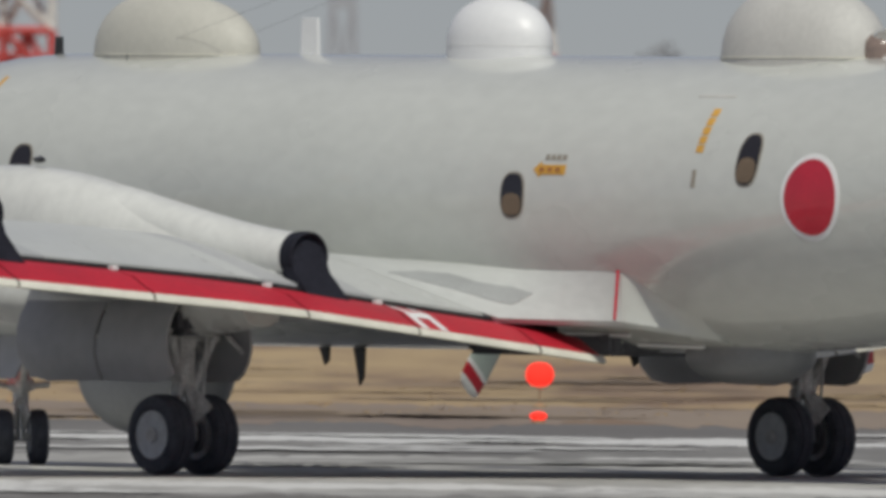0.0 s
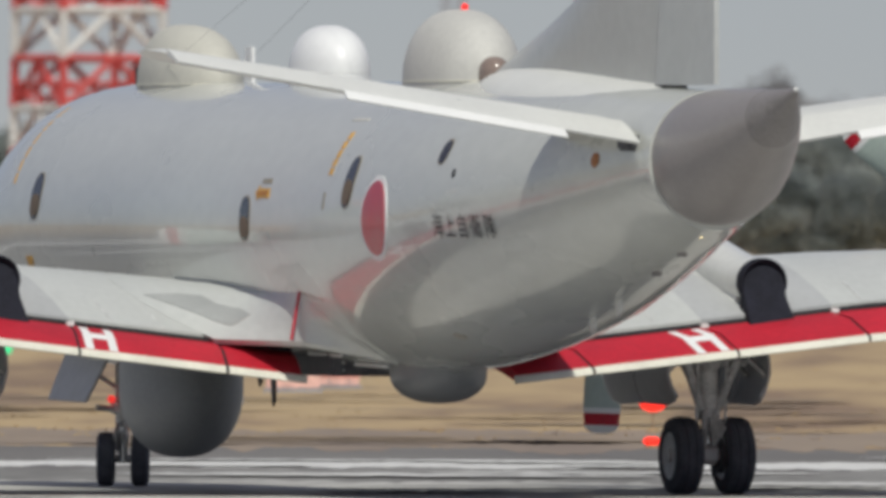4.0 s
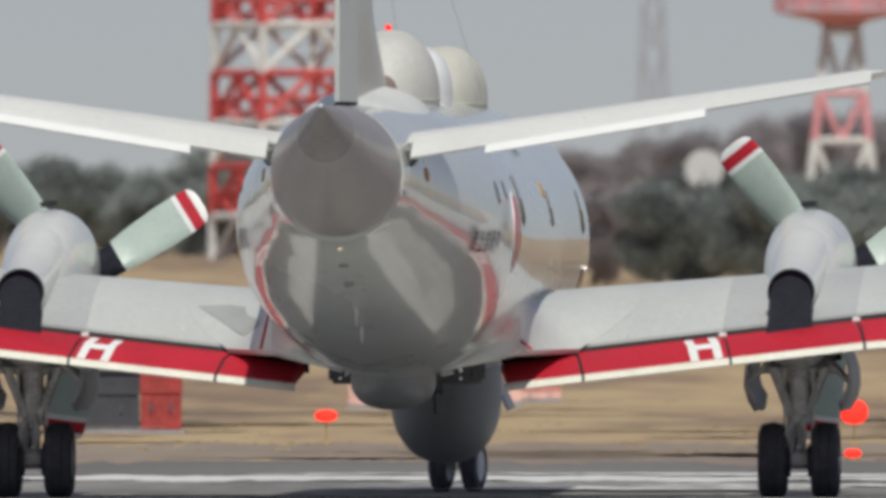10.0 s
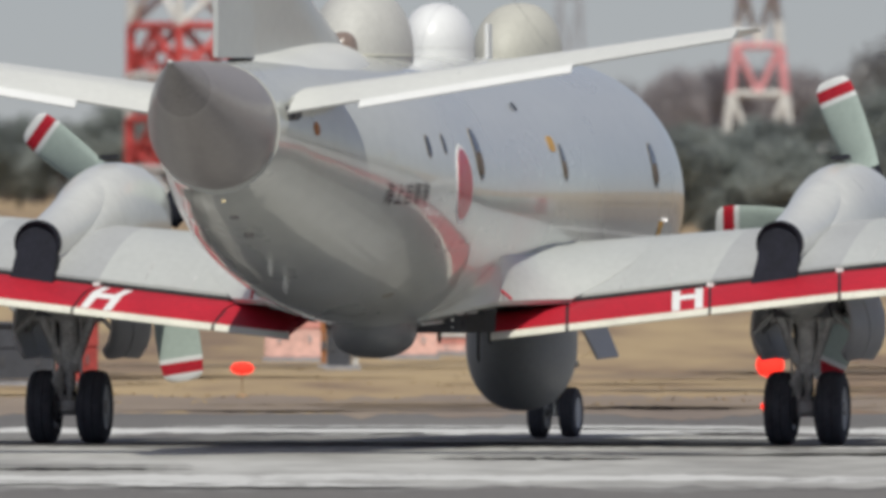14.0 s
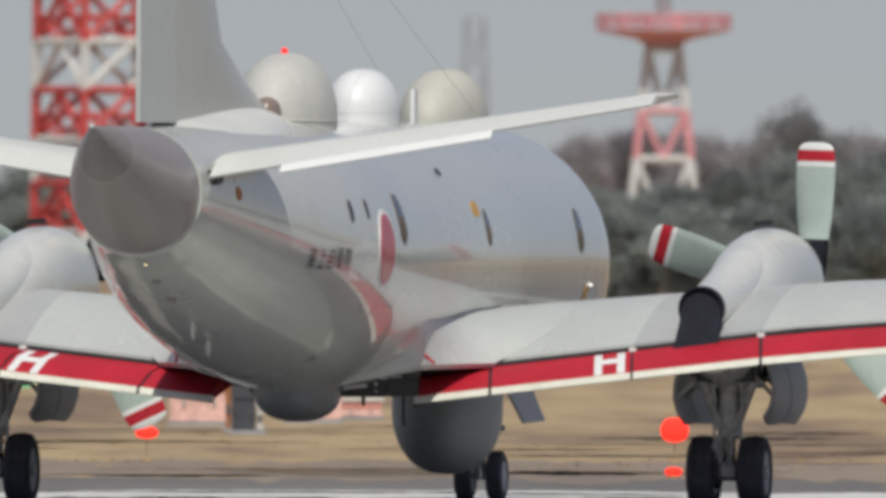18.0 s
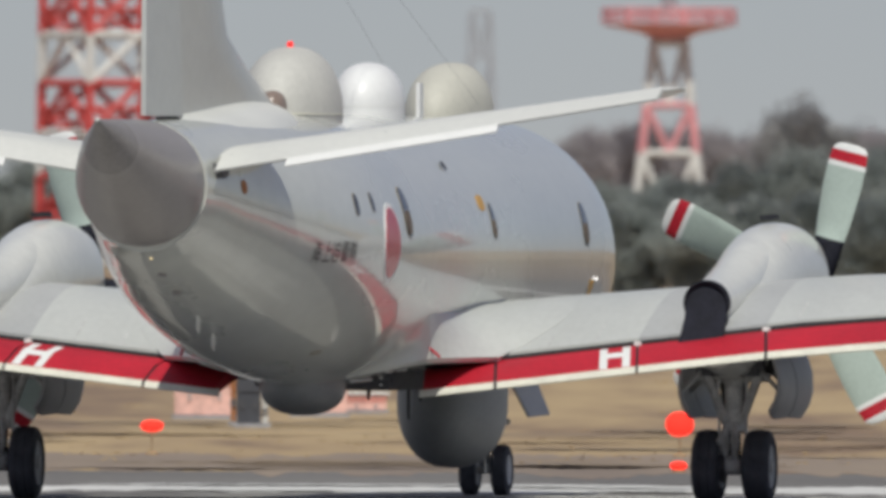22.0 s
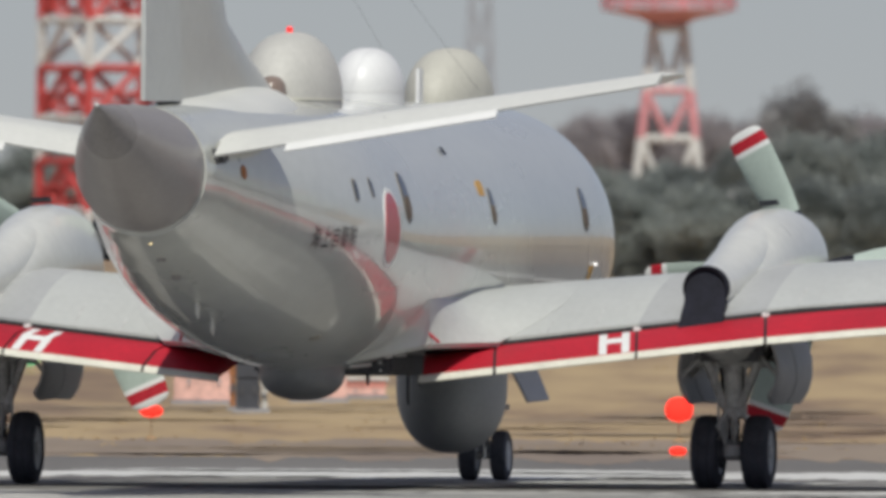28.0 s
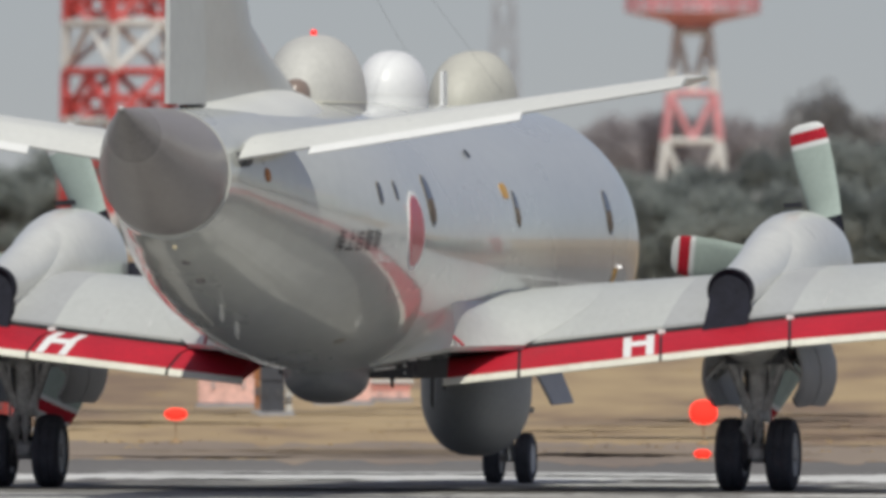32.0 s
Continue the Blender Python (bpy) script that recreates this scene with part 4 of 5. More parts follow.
def main_gear(side):
    x = 4.75 * side
    bm = bmesh.new()
    rod(bm, (x, 0.0, 0.42), (x, 0.0, 1.05), 0.085)
    leg = part("main_gear_leg", bm, M_CHROME, aircraft, "main landing gear leg with twin wheels")
    bm = bmesh.new()
    lathe(bm, [(0.90, 0.10), (0.92, 0.15), (1.02, 0.15), (1.04, 0.125), (1.50, 0.13), (1.54, 0.16), (1.95, 0.165)], "Z", 20, (x, 0, 0))
    part("oleo_cylinder", bm, M_GEAR, leg)
    bm = bmesh.new()
    rod(bm, (x - 0.5, 0.0, 0.47), (x + 0.5, 0.0, 0.47), 0.085)
    lathe(bm, [(0.36, 0.10), (0.42, 0.17), (0.55, 0.17), (0.62, 0.10)], "Z", 16, (x, 0, 0))
    part("axle", bm, M_GEAR, leg)
    bm = bmesh.new()
    rod(bm, (x - 0.46, -0.04, 1.60), (x + 0.46, -0.04, 1.60), 0.06, n=14)
    part("trunnion", bm, M_GEAR, leg)
    for sx in (-1, 1):
        bm = bmesh.new()
        rod(bm, (x + sx * 0.10, -0.06, 1.02), (x + sx * 0.44, -0.18, 1.92), 0.052, 0.066)
        part("side_brace", bm, M_GEAR, leg)
        bm = bmesh.new()
        rod(bm, (x + sx * 0.13, 0.10, 1.25), (x + sx * 0.30, 0.55, 1.90), 0.04, n=10)
        part("retraction_jack", bm, M_CHROME, leg)
        bm = bmesh.new()
        slab(bm, [(x + sx * 0.06, -0.15, 1.02), (x + sx * 0.13, -0.38, 0.80), (x + sx * 0.06, -0.15, 0.56), (x + sx * 0.01, -0.15, 0.80)], 0.05, 0.01)
        part("torque_link", bm, M_GEAR, leg)
        bm = bmesh.new()
        lathe(bm, [(sx * 0.10, 0.05), (sx * 0.11, 0.20), (sx * 0.17, 0.21), (sx * 0.19, 0.12)], "X", 20, (x, 0, 0.47))
        part("brake_pack", bm, M_WELL, leg)
        # bay doors hang open either side
        bm = bmesh.new()
        def shell(y, k):
            out = [(0.47, 2.0), (0.60, 1.80), (0.67, 1.58), (0.68, 1.38), (0.63, 1.20), (0.55, 1.07)]
            pts = [(0.47 + (a - 0.47) * k, y, 2.0 + (b - 2.0) * k) for a, b in out]
            pts += [(a - 0.035, y, b + 0.012) for a, _, b in reversed(pts)]
            return [(x + sx * a, b, c) for a, b, c in pts]
        loft(bm, [shell(-0.45, 0.88), shell(-0.36, 0.96), shell(-0.15, 1.0), shell(0.78, 0.98)])
        part("gear_door", bm, M_DOOR, leg, "open grey gear bay door")
        bm = bmesh.new()
        loft(bm, [shell(0.84, 0.98), shell(1.8, 1.0), shell(2.1, 0.95), shell(2.3, 0.8)])
        part("gear_door", bm, M_DOOR, leg, "open grey gear bay door")
        for ly in (-0.3, 0.45):
            bm = bmesh.new()
            rod(bm, (x + sx * 0.64, ly, 1.42), (x + sx * 0.33, ly + 0.1, 1.74), 0.03)
            part("door_link", bm, M_GEAR, leg)
    bm = bmesh.new()
    rod(bm, (x, 0.05, 1.05), (x, 1.2, 1.85), 0.06, 0.07)
    part("drag_brace", bm, M_GEAR, leg)
    # Solid dark block stands in for the shade inside the open bay.
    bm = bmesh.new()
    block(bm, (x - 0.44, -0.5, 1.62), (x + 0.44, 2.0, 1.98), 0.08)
    part("wheel_bay_shade", bm, M_WELL, leg, "dark block that puts shade into the wheel bay")
    for p0, p1 in (((x + 0.17, -0.12, 0.6), (x + 0.19, -0.18, 1.7)), ((x - 0.17, -0.12, 0.6), (x - 0.18, -0.18, 1.7))):
        bm = bmesh.new()
        rod(bm, p0, p1, 0.018, n=6)
        part("brake_hose", bm, M_GEAR, leg)
    for sx in (-1, 1):
        wheel(x + sx * 0.325, 0.0, 0.47, 0.35, sx, aircraft)


NOSE_Y = 8.75


def nose_gear():
    y = 0.0
    bm = bmesh.new()
    rod(bm, (0, y, 0.3), (0, y, 0.8), 0.06)
    leg = part("nose_gear_leg", bm, M_CHROME, aircraft, "steerable nose gear leg with twin wheels", pose(0, NOSE_Y, 0))
    bm = bmesh.new()
    rod(bm, (0, y, 0.72), (0, y + 0.1, 1.75), 0.095, 0.11, 16)
    part("oleo_cylinder", bm, M_GEAR, leg)
    bm = bmesh.new()
    rod(bm, (-0.26, y, 0.335), (0.26, y, 0.335), 0.05)
    part("axle", bm, M_GEAR, leg)
    bm = bmesh.new()
    rod(bm, (0, y - 0.05, 0.85), (0, y - 0.9, 1.7), 0.045)
    part("drag_brace", bm, M_GEAR, leg)
    bm = bmesh.new()
    lathe(bm, [(0.88, 0.10), (0.90, 0.16), (1.02, 0.16), (1.05, 0.11)], "Z", 18)
    part("steering_collar", bm, M_GEAR, leg)
    for sx in (-1, 1):
        bm = bmesh.new()
        rod(bm, (sx * 0.12, -0.10, 0.95), (sx * 0.33, -0.14, 0.97), 0.04, n=10)
        part("steering_jack", bm, M_GEAR, leg)
        bm = bmesh.new()
        slab(bm, [(sx * 0.05, -0.10, 0.80), (sx * 0.09, -0.30, 0.62), (sx * 0.05, -0.10, 0.42), (sx * 0.01, -0.10, 0.62)], 0.03, 0.006)
        part("torque_link", bm, M_GEAR, leg)
        bm = bmesh.new()
        rod(bm, (sx * 0.09, -0.05, 1.22), (sx * 0.30, -0.12, 1.36), 0.03, n=8)
        part("lamp_bracket", bm, M_GEAR, leg)
    for sx in (-1, 1):
        bm = bmesh.new()
        y = NOSE_Y
        slab(bm, [(sx * 0.42, y + 1.1, 1.64), (sx * 0.42, y - 0.78, 1.60), (sx * 0.70, y - 0.72, 1.04), (sx * 0.68, y + 1.0, 1.06)], 0.035 * sx, 0.01)
        part("nose_gear_door", bm, M_DOOR, aircraft, "open grey nose gear door")
        y = 0.0
        bm = bmesh.new()
        lathe(bm, [(-0.04, 0.035), (0.0, 0.05), (0.04, 0.045)], "Y", 16, (sx * 0.14, y - 0.16, 1.13 + 0.06 * sx))
        part("taxi_lamp", bm, M_LAMP_NOSE, leg, "small red lamp on the nose leg")
        wheel(sx * 0.21, 0.0, 0.335, 0.22, sx, leg, True)
    return leg


def skin_top(x, y):
    """Height of the wing's upper skin or its root fairing over a point, x outboard."""
    z = wing_top(x, y)
    rows = smooth_rows(FAIRING, 0.2)
    for a, b in zip(rows, rows[1:]):
        if a[0] >= y >= b[0]:
            k = (a[0] - y) / (a[0] - b[0])
            curve = [[p + (q - p) * k for p, q in zip(u, v)] for u, v in zip(fairing_curve(*a, 24), fairing_curve(*b, 24))]
            for u, v in zip(curve, curve[1:]):
                if u[0] <= x <= v[0]:
                    z = max(z, u[2] + (v[2] - u[2]) * (x - u[0]) / (v[0] - u[0]))
    return z


def root_patch():
    """A grey patch laid over the port wing root."""
    edge = [(2.62, -1.12), (2.24, -1.22), (2.02, -1.5), (1.97, -1.95), (1.80, -2.4), (1.77, -2.72), (1.97, -2.58), (2.2, -2.08), (2.42, -1.6)]
    pts = []
    for (x0, y0), (x1, y1) in zip(edge, edge[1:] + edge[:1]):
        pts += [(x0 + (x1 - x0) * i / 4, y0 + (y1 - y0) * i / 4) for i in range(4)]
    cx, cy = sum(p[0] for p in pts) / len(pts), sum(p[1] for p in pts) / len(pts)
    bm = bmesh.new()
    rings = []
    for k in (1.0, 0.85, 0.7, 0.55, 0.4, 0.25, 0.1):
        ring = [(cx + (x - cx) * k, cy + (y - cy) * k) for x, y in pts]
        rings.append([bm.verts.new((-x, y, skin_top(x, y) + 0.012)) for x, y in ring])
    for a, b in zip(rings, rings[1:]):
        bridge(bm, a, b)
    bm.faces.new(rings[-1])
    bridge(bm, rings[0], [bm.verts.new((-x, y, skin_top(x, y) - 0.004)) for x, y in pts])
    part("wing_root_patch", bm, M_ROOTPATCH, aircraft, "grey patch on the wing root")


root_patch()
for side in (-1, 1):
    wing(side)
    tail_plane(side)
    nacelle(4.75, side, False)
    nacelle(9.6, side, True)
    main_gear(side)
nose_leg = nose_gear()
for x, z in ((4.75, PROP_Z), (-4.75, PROP_Z), (9.6, PROP_Z + 0.45), (-9.6, PROP_Z + 0.45)):
    propeller(x, z, "")
for x, y, h in ((0.13, 3.27, 0.24), (0.10, 2.59, 0.48), (0.4, -2.0, 0.2)):
    bm = bmesh.new()
    slab(bm, [(x, y + 0.12, 1.55), (x, y - 0.12, 1.55), (x, y - 0.10, 1.5 - h * 0.8), (x, y - 0.02, 1.5 - h)], 0.03, 0.006)
    part("belly_aerial", bm, M_BLACK, aircraft, "dark blade aerial under the belly")
for side in (-1, 1):
    bm = bmesh.new()
    top = 2.43 if side < 0 else 2.12
    rod(bm, (on_hull(-3.96, top, side).x, -3.96, top), (1.66 * side, -4.05, 1.86), 0.02, n=8)
    part("red_edge_marking", bm, M_ROUNDEL, aircraft, "thin red upright marking at the wing root")

for side in (1,):
    bm = bmesh.new()
    p = on_hull(7.3, 2.84, side, 0.0)
    lathe(bm, [(-0.035, 0.01), (-0.02, 0.018), (0.02, 0.018), (0.035, 0.008)], "Y", 14, (p.x + 0.02 * side, p.y, p.z))
    part("side_lamp", bm, M_LAMP_WHITE, aircraft, "small white lamp on the forward fuselage")
for side in (-1, 1):
    decal("warning_stripe", [(7.2, 2.46), (7.2, 2.82), (6.98, 2.82), (6.98, 2.46)], side, M_YELLOW, 0.02, "orange warning stripe")
    decal("belly_slot", disc(-8.1, 1.93, 0.11, 0.03, 14), side, M_FRAME, 0.012, "dark slot in the belly")

# ---------------------------------------------------------------- the field and the distance


def field_light(x, y, z, mat, label, size=0.24, flat=0.85):
    """A glowing lens on a thin straw-coloured post; flat is its height over its width."""
    thing = empty("field_light", pose(x, y, rise(y)))
    tagged(thing, label, "light", "field lights along the pavement")
    bm = bmesh.new()
    lathe(bm, [(-0.03, 0.10), (0.03, 0.10), (0.05, 0.07), (0.06, 0.03)], "Z", 20)
    part("base_plate", bm, M_STRAW, thing)
    bm = bmesh.new()
    rod(bm, (0, 0, 0.05), (0, 0, z - size * flat * 0.6), 0.009)
    part("post", bm, M_STRAW, thing)
    bm = bmesh.new()
    rows = []
    for i in range(11):
        a = math.pi * (i / 10 - 0.5) * 0.99
        rows.append((z + size * flat * math.sin(a), size * 0.98 * math.cos(a) ** 0.8))
    lathe(bm, rows, "Z", 28)
    part("lens", bm, mat, thing, "glowing lens")
    return thing


field_light(-0.872, 430, 0.45, M_LAMP_FIELD, "red glowing field light on a short post in dry grass", 0.185, 0.5)
field_light(7.285, 430, 0.51, M_LAMP_FIELD, "red glowing field light on a post in dry grass", 0.225, 0.85)
# Extra glowing lens added as the mirage reflection of the red light behind it.
field_light(6.78, 401, 0.10, M_LAMP_FIELD, "low red lens standing for the field light's mirage reflection", 0.13, 0.5)
field_light(-3.57, 560, 0.32, M_LAMP_GREEN, "green glowing field light in dry grass", 0.17)
field_light(-7.2, 560, 0.25, M_LAMP_GREEN, "green glowing field light in dry grass", 0.17)


def cabinet(x, y, w, h, d, label, two, body=None):
    """An equipment cabinet painted in a red and a white band, on a plinth."""
    thing = empty("equipment_cabinet", pose(x, y, rise(y)))
    tagged(thing, label, "cabinet")
    bm = bmesh.new()
    block(bm, (-w / 2 - 0.05, -d / 2 - 0.05, -0.05), (w / 2 + 0.05, d / 2 + 0.05, 0.08), 0.01)
    part("plinth", bm, M_TOWER_GREY, thing)
    bm = bmesh.new()
    block(bm, (-w / 2, -d / 2, 0.08), (w / 2, d / 2, h * 0.62), 0.015)
    case = part("body", bm, body or (M_PINK if two else M_TOWER_RED), thing)
    bm = bmesh.new()
    block(bm, (-w / 2 - 0.01, -d / 2 - 0.01, h * 0.62 + 0.002), (w / 2 + 0.01, d / 2 + 0.01, h), 0.015)
    part("upper_band", bm, body or (M_SALMON if two else M_TOWER_WHITE), thing)
    bm = bmesh.new()
    slab(bm, [(-w / 2 - 0.06, -d / 2 - 0.06, h + 0.03), (w / 2 + 0.06, -d / 2 - 0.06, h + 0.03), (w / 2 + 0.06, d / 2 + 0.06, h + 0.05), (-w / 2 - 0.06, d / 2 + 0.06, h + 0.05)], 0.04, 0.008)
    part("lid", bm, body or M_TOWER_WHITE, thing)
    for k in (-0.25, 0.25):
        bm = bmesh.new()
        block(bm, (k * w - 0.02, -d / 2 - 0.04, h * 0.35), (k * w + 0.02, -d / 2 - 0.012, h * 0.5), 0.006)
        part("handle", bm, M_WELL if body else M_TOWER_GREY, case, "small dark handle" if body else "small grey handle")


cabinet(-0.07, 500, 1.08, 0.97, 0.7, "faded pink and salmon equipment cabinet in dry grass", True)
cabinet(2.02, 505, 0.98, 0.82, 0.7, "low pale pink equipment cabinet with a salmon band", True)
cabinet(2.90, 512, 0.74, 0.36, 0.6, "low faded pink equipment cabinet in dry grass", True)
cabinet(0.70, 484, 0.42, 0.98, 0.5, "dark grey equipment cabinet in dry grass", True, M_CABINET)
cabinet(0.435, 488, 0.09, 0.95, 0.2, "narrow rust-brown equipment post in dry grass", True, M_RUST)
cabinet(0.985, 484, 0.10, 0.70, 0.2, "narrow white equipment post in dry grass", True, M_TOWER_WHITE)
cabinet(-3.58, 450, 0.66, 1.06, 0.5, "narrow dull red equipment cabinet in dry grass", False, M_CABINET_RED)
cabinet(-4.52, 452, 1.14, 1.0, 0.7, "dark grey equipment housing in dry grass", True, M_CABINET)


def member_part(name, a, b, r, mat, parent):
    bm = bmesh.new()
    rod(bm, a, b, r, n=6)
    return part(name, bm, mat, parent)


def lattice(name, x, y, z0, half0, z1, half1, bands, member, label, brace=1, turn=0):
    """A four-legged lattice tower in painted bands: each band is a part with legs, rails and crossed braces."""
    thing = empty(name, pose(x, y, z0, 0, 0, turn))
    tagged(thing, label, "tower")
    for i, (a, b, mat) in enumerate(bands):
        def corner(z, sx, sy):
            t = (z - z0) / (z1 - z0)
            h = half0 + (half1 - half0) * t
            return (sx * h, sy * h, z - z0)
        cs = ((-1, -1), (1, -1), (1, 1), (-1, 1))
        for j in range(4):
            p, q = cs[j], cs[(j + 1) % 4]
            member_part("leg", corner(a, *p), corner(b, *p), member * 1.3, mat, thing)
            member_part("rail", corner(b, *p), corner(b, *q), member * 1.2, mat, thing)
            ma = [(u + v) / 2 for u, v in zip(corner(a, *p), corner(a, *q))]
            mb = [(u + v) / 2 for u, v in zip(corner(b, *p), corner(b, *q))]
            for s in (p, q):
                if brace:
                    member_part("brace", mb, corner(a, *s), member, mat, thing)
                else:
                    member_part("brace", ma, corner(b, *s), member, mat, thing)
            if brace and mat is M_TOWER_RED:
                mid = (a + b) / 2
                member_part("rail", corner(mid, *p), corner(mid, *q), member * 0.7, mat, thing)
                for s in (p, q):
                    member_part("brace", ma, corner(mid, *s), member * 0.7, mat, thing)
                member_part("strut", ma, mb, member * 0.7, mat, thing)
        if brace:
            for p, q in ((0, 2), (1, 3)):
                member_part("plan_brace", corner(b, *cs[p]), corner(b, *cs[q]), member * 0.8, mat, thing)
    return thing


R, W = M_TOWER_RED, M_TOWER_WHITE
ty = 950
lattice("lattice_tower", -3.21, ty, rise(ty), 1.95, 22.0, 1.77,
        [(rise(ty) - 0.2, 3.8, W), (3.8, 5.5, R), (5.5, 6.98, W), (6.98, 8.68, R), (8.68, 10.33, W), (10.33, 12.05, R), (12.05, 13.75, W), (13.75, 15.5, R)],
        0.125, "red and white banded steel lattice tower", turn=26)
my = 1100
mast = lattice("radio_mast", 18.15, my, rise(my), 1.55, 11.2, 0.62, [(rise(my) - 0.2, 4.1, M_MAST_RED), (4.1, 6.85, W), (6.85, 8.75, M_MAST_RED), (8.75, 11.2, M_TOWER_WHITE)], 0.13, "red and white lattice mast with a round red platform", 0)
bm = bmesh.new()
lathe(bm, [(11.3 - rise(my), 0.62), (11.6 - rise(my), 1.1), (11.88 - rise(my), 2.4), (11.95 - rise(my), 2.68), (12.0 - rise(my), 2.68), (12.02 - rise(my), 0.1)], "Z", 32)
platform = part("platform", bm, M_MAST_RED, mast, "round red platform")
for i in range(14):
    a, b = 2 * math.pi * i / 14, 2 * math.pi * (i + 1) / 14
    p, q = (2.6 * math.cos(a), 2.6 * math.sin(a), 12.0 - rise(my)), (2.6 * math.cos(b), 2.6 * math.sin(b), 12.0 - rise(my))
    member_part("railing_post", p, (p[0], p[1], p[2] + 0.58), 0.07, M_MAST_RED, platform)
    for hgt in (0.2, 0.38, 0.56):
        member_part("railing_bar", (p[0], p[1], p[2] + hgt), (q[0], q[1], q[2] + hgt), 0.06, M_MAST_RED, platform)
bm = bmesh.new()
rod(bm, (0, 0, 12.4 - rise(my)), (0, 0, 16.0 - rise(my)), 0.3, 0.25)
part("antenna_post", bm, M_TOWER_GREY, mast)
lattice("distant_mast", 24.3, 2500, rise(2500), 1.6, 24.0, 0.8, [(2.5, 9.0, M_FARMAST), (9.0, 15.0, M_FARMAST), (15.0, 20.0, M_FARMAST), (20.0, 24.0, M_FARMAST)], 0.13, "grey steel mast far off in haze", 0)


def dish(x, y, z, r, label):
    """A white round aerial on a pole, looking across the field."""
    thing = empty("dish_aerial", pose(x, y, rise(y)))
    tagged(thing, label, "aerial", "white aerials at the edge of the field")
    top = z - rise(y)
    bm = bmesh.new()
    rod(bm, (0, 0.15, -0.1), (0, 0.15, top), 0.07, 0.05)
    part("pole", bm, M_LEAF, thing)
    bm = bmesh.new()
    rows = [(-0.02, r)] + [(-0.02 + 0.35 * r * (1 - k * k), r * k) for k in (0.98, 0.8, 0.6, 0.4, 0.2, 0.03)]
    lathe(bm, rows, "Y", 28, (0, -0.2, top))
    bowl = part("reflector", bm, M_FARGREY, thing, "white dished reflector")
    bm = bmesh.new()
    rod(bm, (0, -0.15, top), (0, -0.2 - r * 0.7, top), 0.03)
    part("feed_arm", bm, M_FARGREY, bowl)


dish(11.95, 1034, 5.6, 0.72, "white round aerial on a grey pole before trees")
dish(19.68, 1034, 4.35, 0.42, "smaller white round aerial on a grey pole before trees")


def tree_mesh(seed, h, spread, leaf, count, low=0.15):
    """Trunk with limbs, and a crown of many small leaf clumps gathered round the limb ends."""
    rng = random.Random(seed)
    wood = bmesh.new()
    rod(wood, (0, 0, -0.3), (0.1, 0, h * 0.45), 0.22 * h / 7, 0.12 * h / 7, 8)
    rod(wood, (0.1, 0, h * 0.45), (0.0, 0.1, h * 0.85), 0.12 * h / 7, 0.04 * h / 7, 7)
    ends = []
    for i in range(16):
        a, t = rng.uniform(0, 6.283), rng.uniform(0.03, 0.8)
        r = spread * rng.uniform(0.35, 0.95) * (1.05 - abs(t - 0.45) * 1.1)
        base = Vector((0.1 * t, 0, h * t))
        tip = Vector((math.cos(a) * r, math.sin(a) * r, h * min(0.97, t + rng.uniform(0.02, 0.22))))
        rod(wood, base, tip, 0.06 * h / 7, 0.015, 5)
        ends += [tip, base.lerp(tip, 0.6)]
    ends += [Vector((rng.uniform(-0.2, 0.2) * spread, rng.uniform(-0.2, 0.2) * spread, h * rng.uniform(0.75, 0.98))) for _ in range(5)]
    verts, faces = [], []
    for i in range(count):
        c = rng.choice(ends)
        d = Vector((rng.gauss(0, 1), rng.gauss(0, 1), rng.gauss(0, 0.8))) * spread * 0.16
        while d.length > spread * 0.32:
            d *= rng.uniform(0.3, 1.0)
        p = c + d
        if p.z < h * low:
            p.z = h * low + rng.uniform(0, 0.3)
        s = leaf * rng.uniform(0.5, 1.3)
        u = Vector((rng.gauss(0, 1), rng.gauss(0, 1), rng.gauss(0, 1))).normalized()
        v = u.orthogonal().normalized()
        k = len(verts)
        verts += [p - u * s, p + v * s * 0.55, p + u * s, p - v * s * 0.55]
        faces.append((k, k + 1, k + 2, k + 3))
    crown = bpy.data.meshes.new("crown")
    crown.from_pydata([tuple(v) for v in verts], [], faces)
    return to_mesh("trunk", wood, M_BARK), crown


def tree(meshes, x, y, rz, s, label, group, slim=1.0):
    t = empty("tree", pose(x, y, rise(y), 0, 0, rz))
    tagged(t, label, "tree", group)
    for name, me in zip(("trunk", "crown"), meshes):
        ob = new(name, me)
        ob.parent = t
        ob.scale = (s * slim, s * slim, s)
    return t


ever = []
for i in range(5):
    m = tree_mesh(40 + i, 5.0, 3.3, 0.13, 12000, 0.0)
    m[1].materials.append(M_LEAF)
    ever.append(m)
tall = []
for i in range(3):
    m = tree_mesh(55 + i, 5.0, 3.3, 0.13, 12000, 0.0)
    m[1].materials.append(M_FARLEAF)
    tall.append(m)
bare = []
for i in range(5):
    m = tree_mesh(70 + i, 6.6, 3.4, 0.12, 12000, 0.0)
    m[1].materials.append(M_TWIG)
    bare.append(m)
rng = random.Random(5)


def between(x, knots):
    """A value along a row of (x, value) knots."""
    for (x0, a), (x1, b) in zip(knots, knots[1:]):
        if x <= x1:
            return a + (b - a) * max(0.0, (x - x0) / (x1 - x0))
    return knots[-1][1]


WOOD_TOP = [(-25, 3.2), (-2, 3.6), (6, 4.4), (11, 4.7), (15, 5.8), (20, 6.1), (26, 6.2), (45, 6.4)]
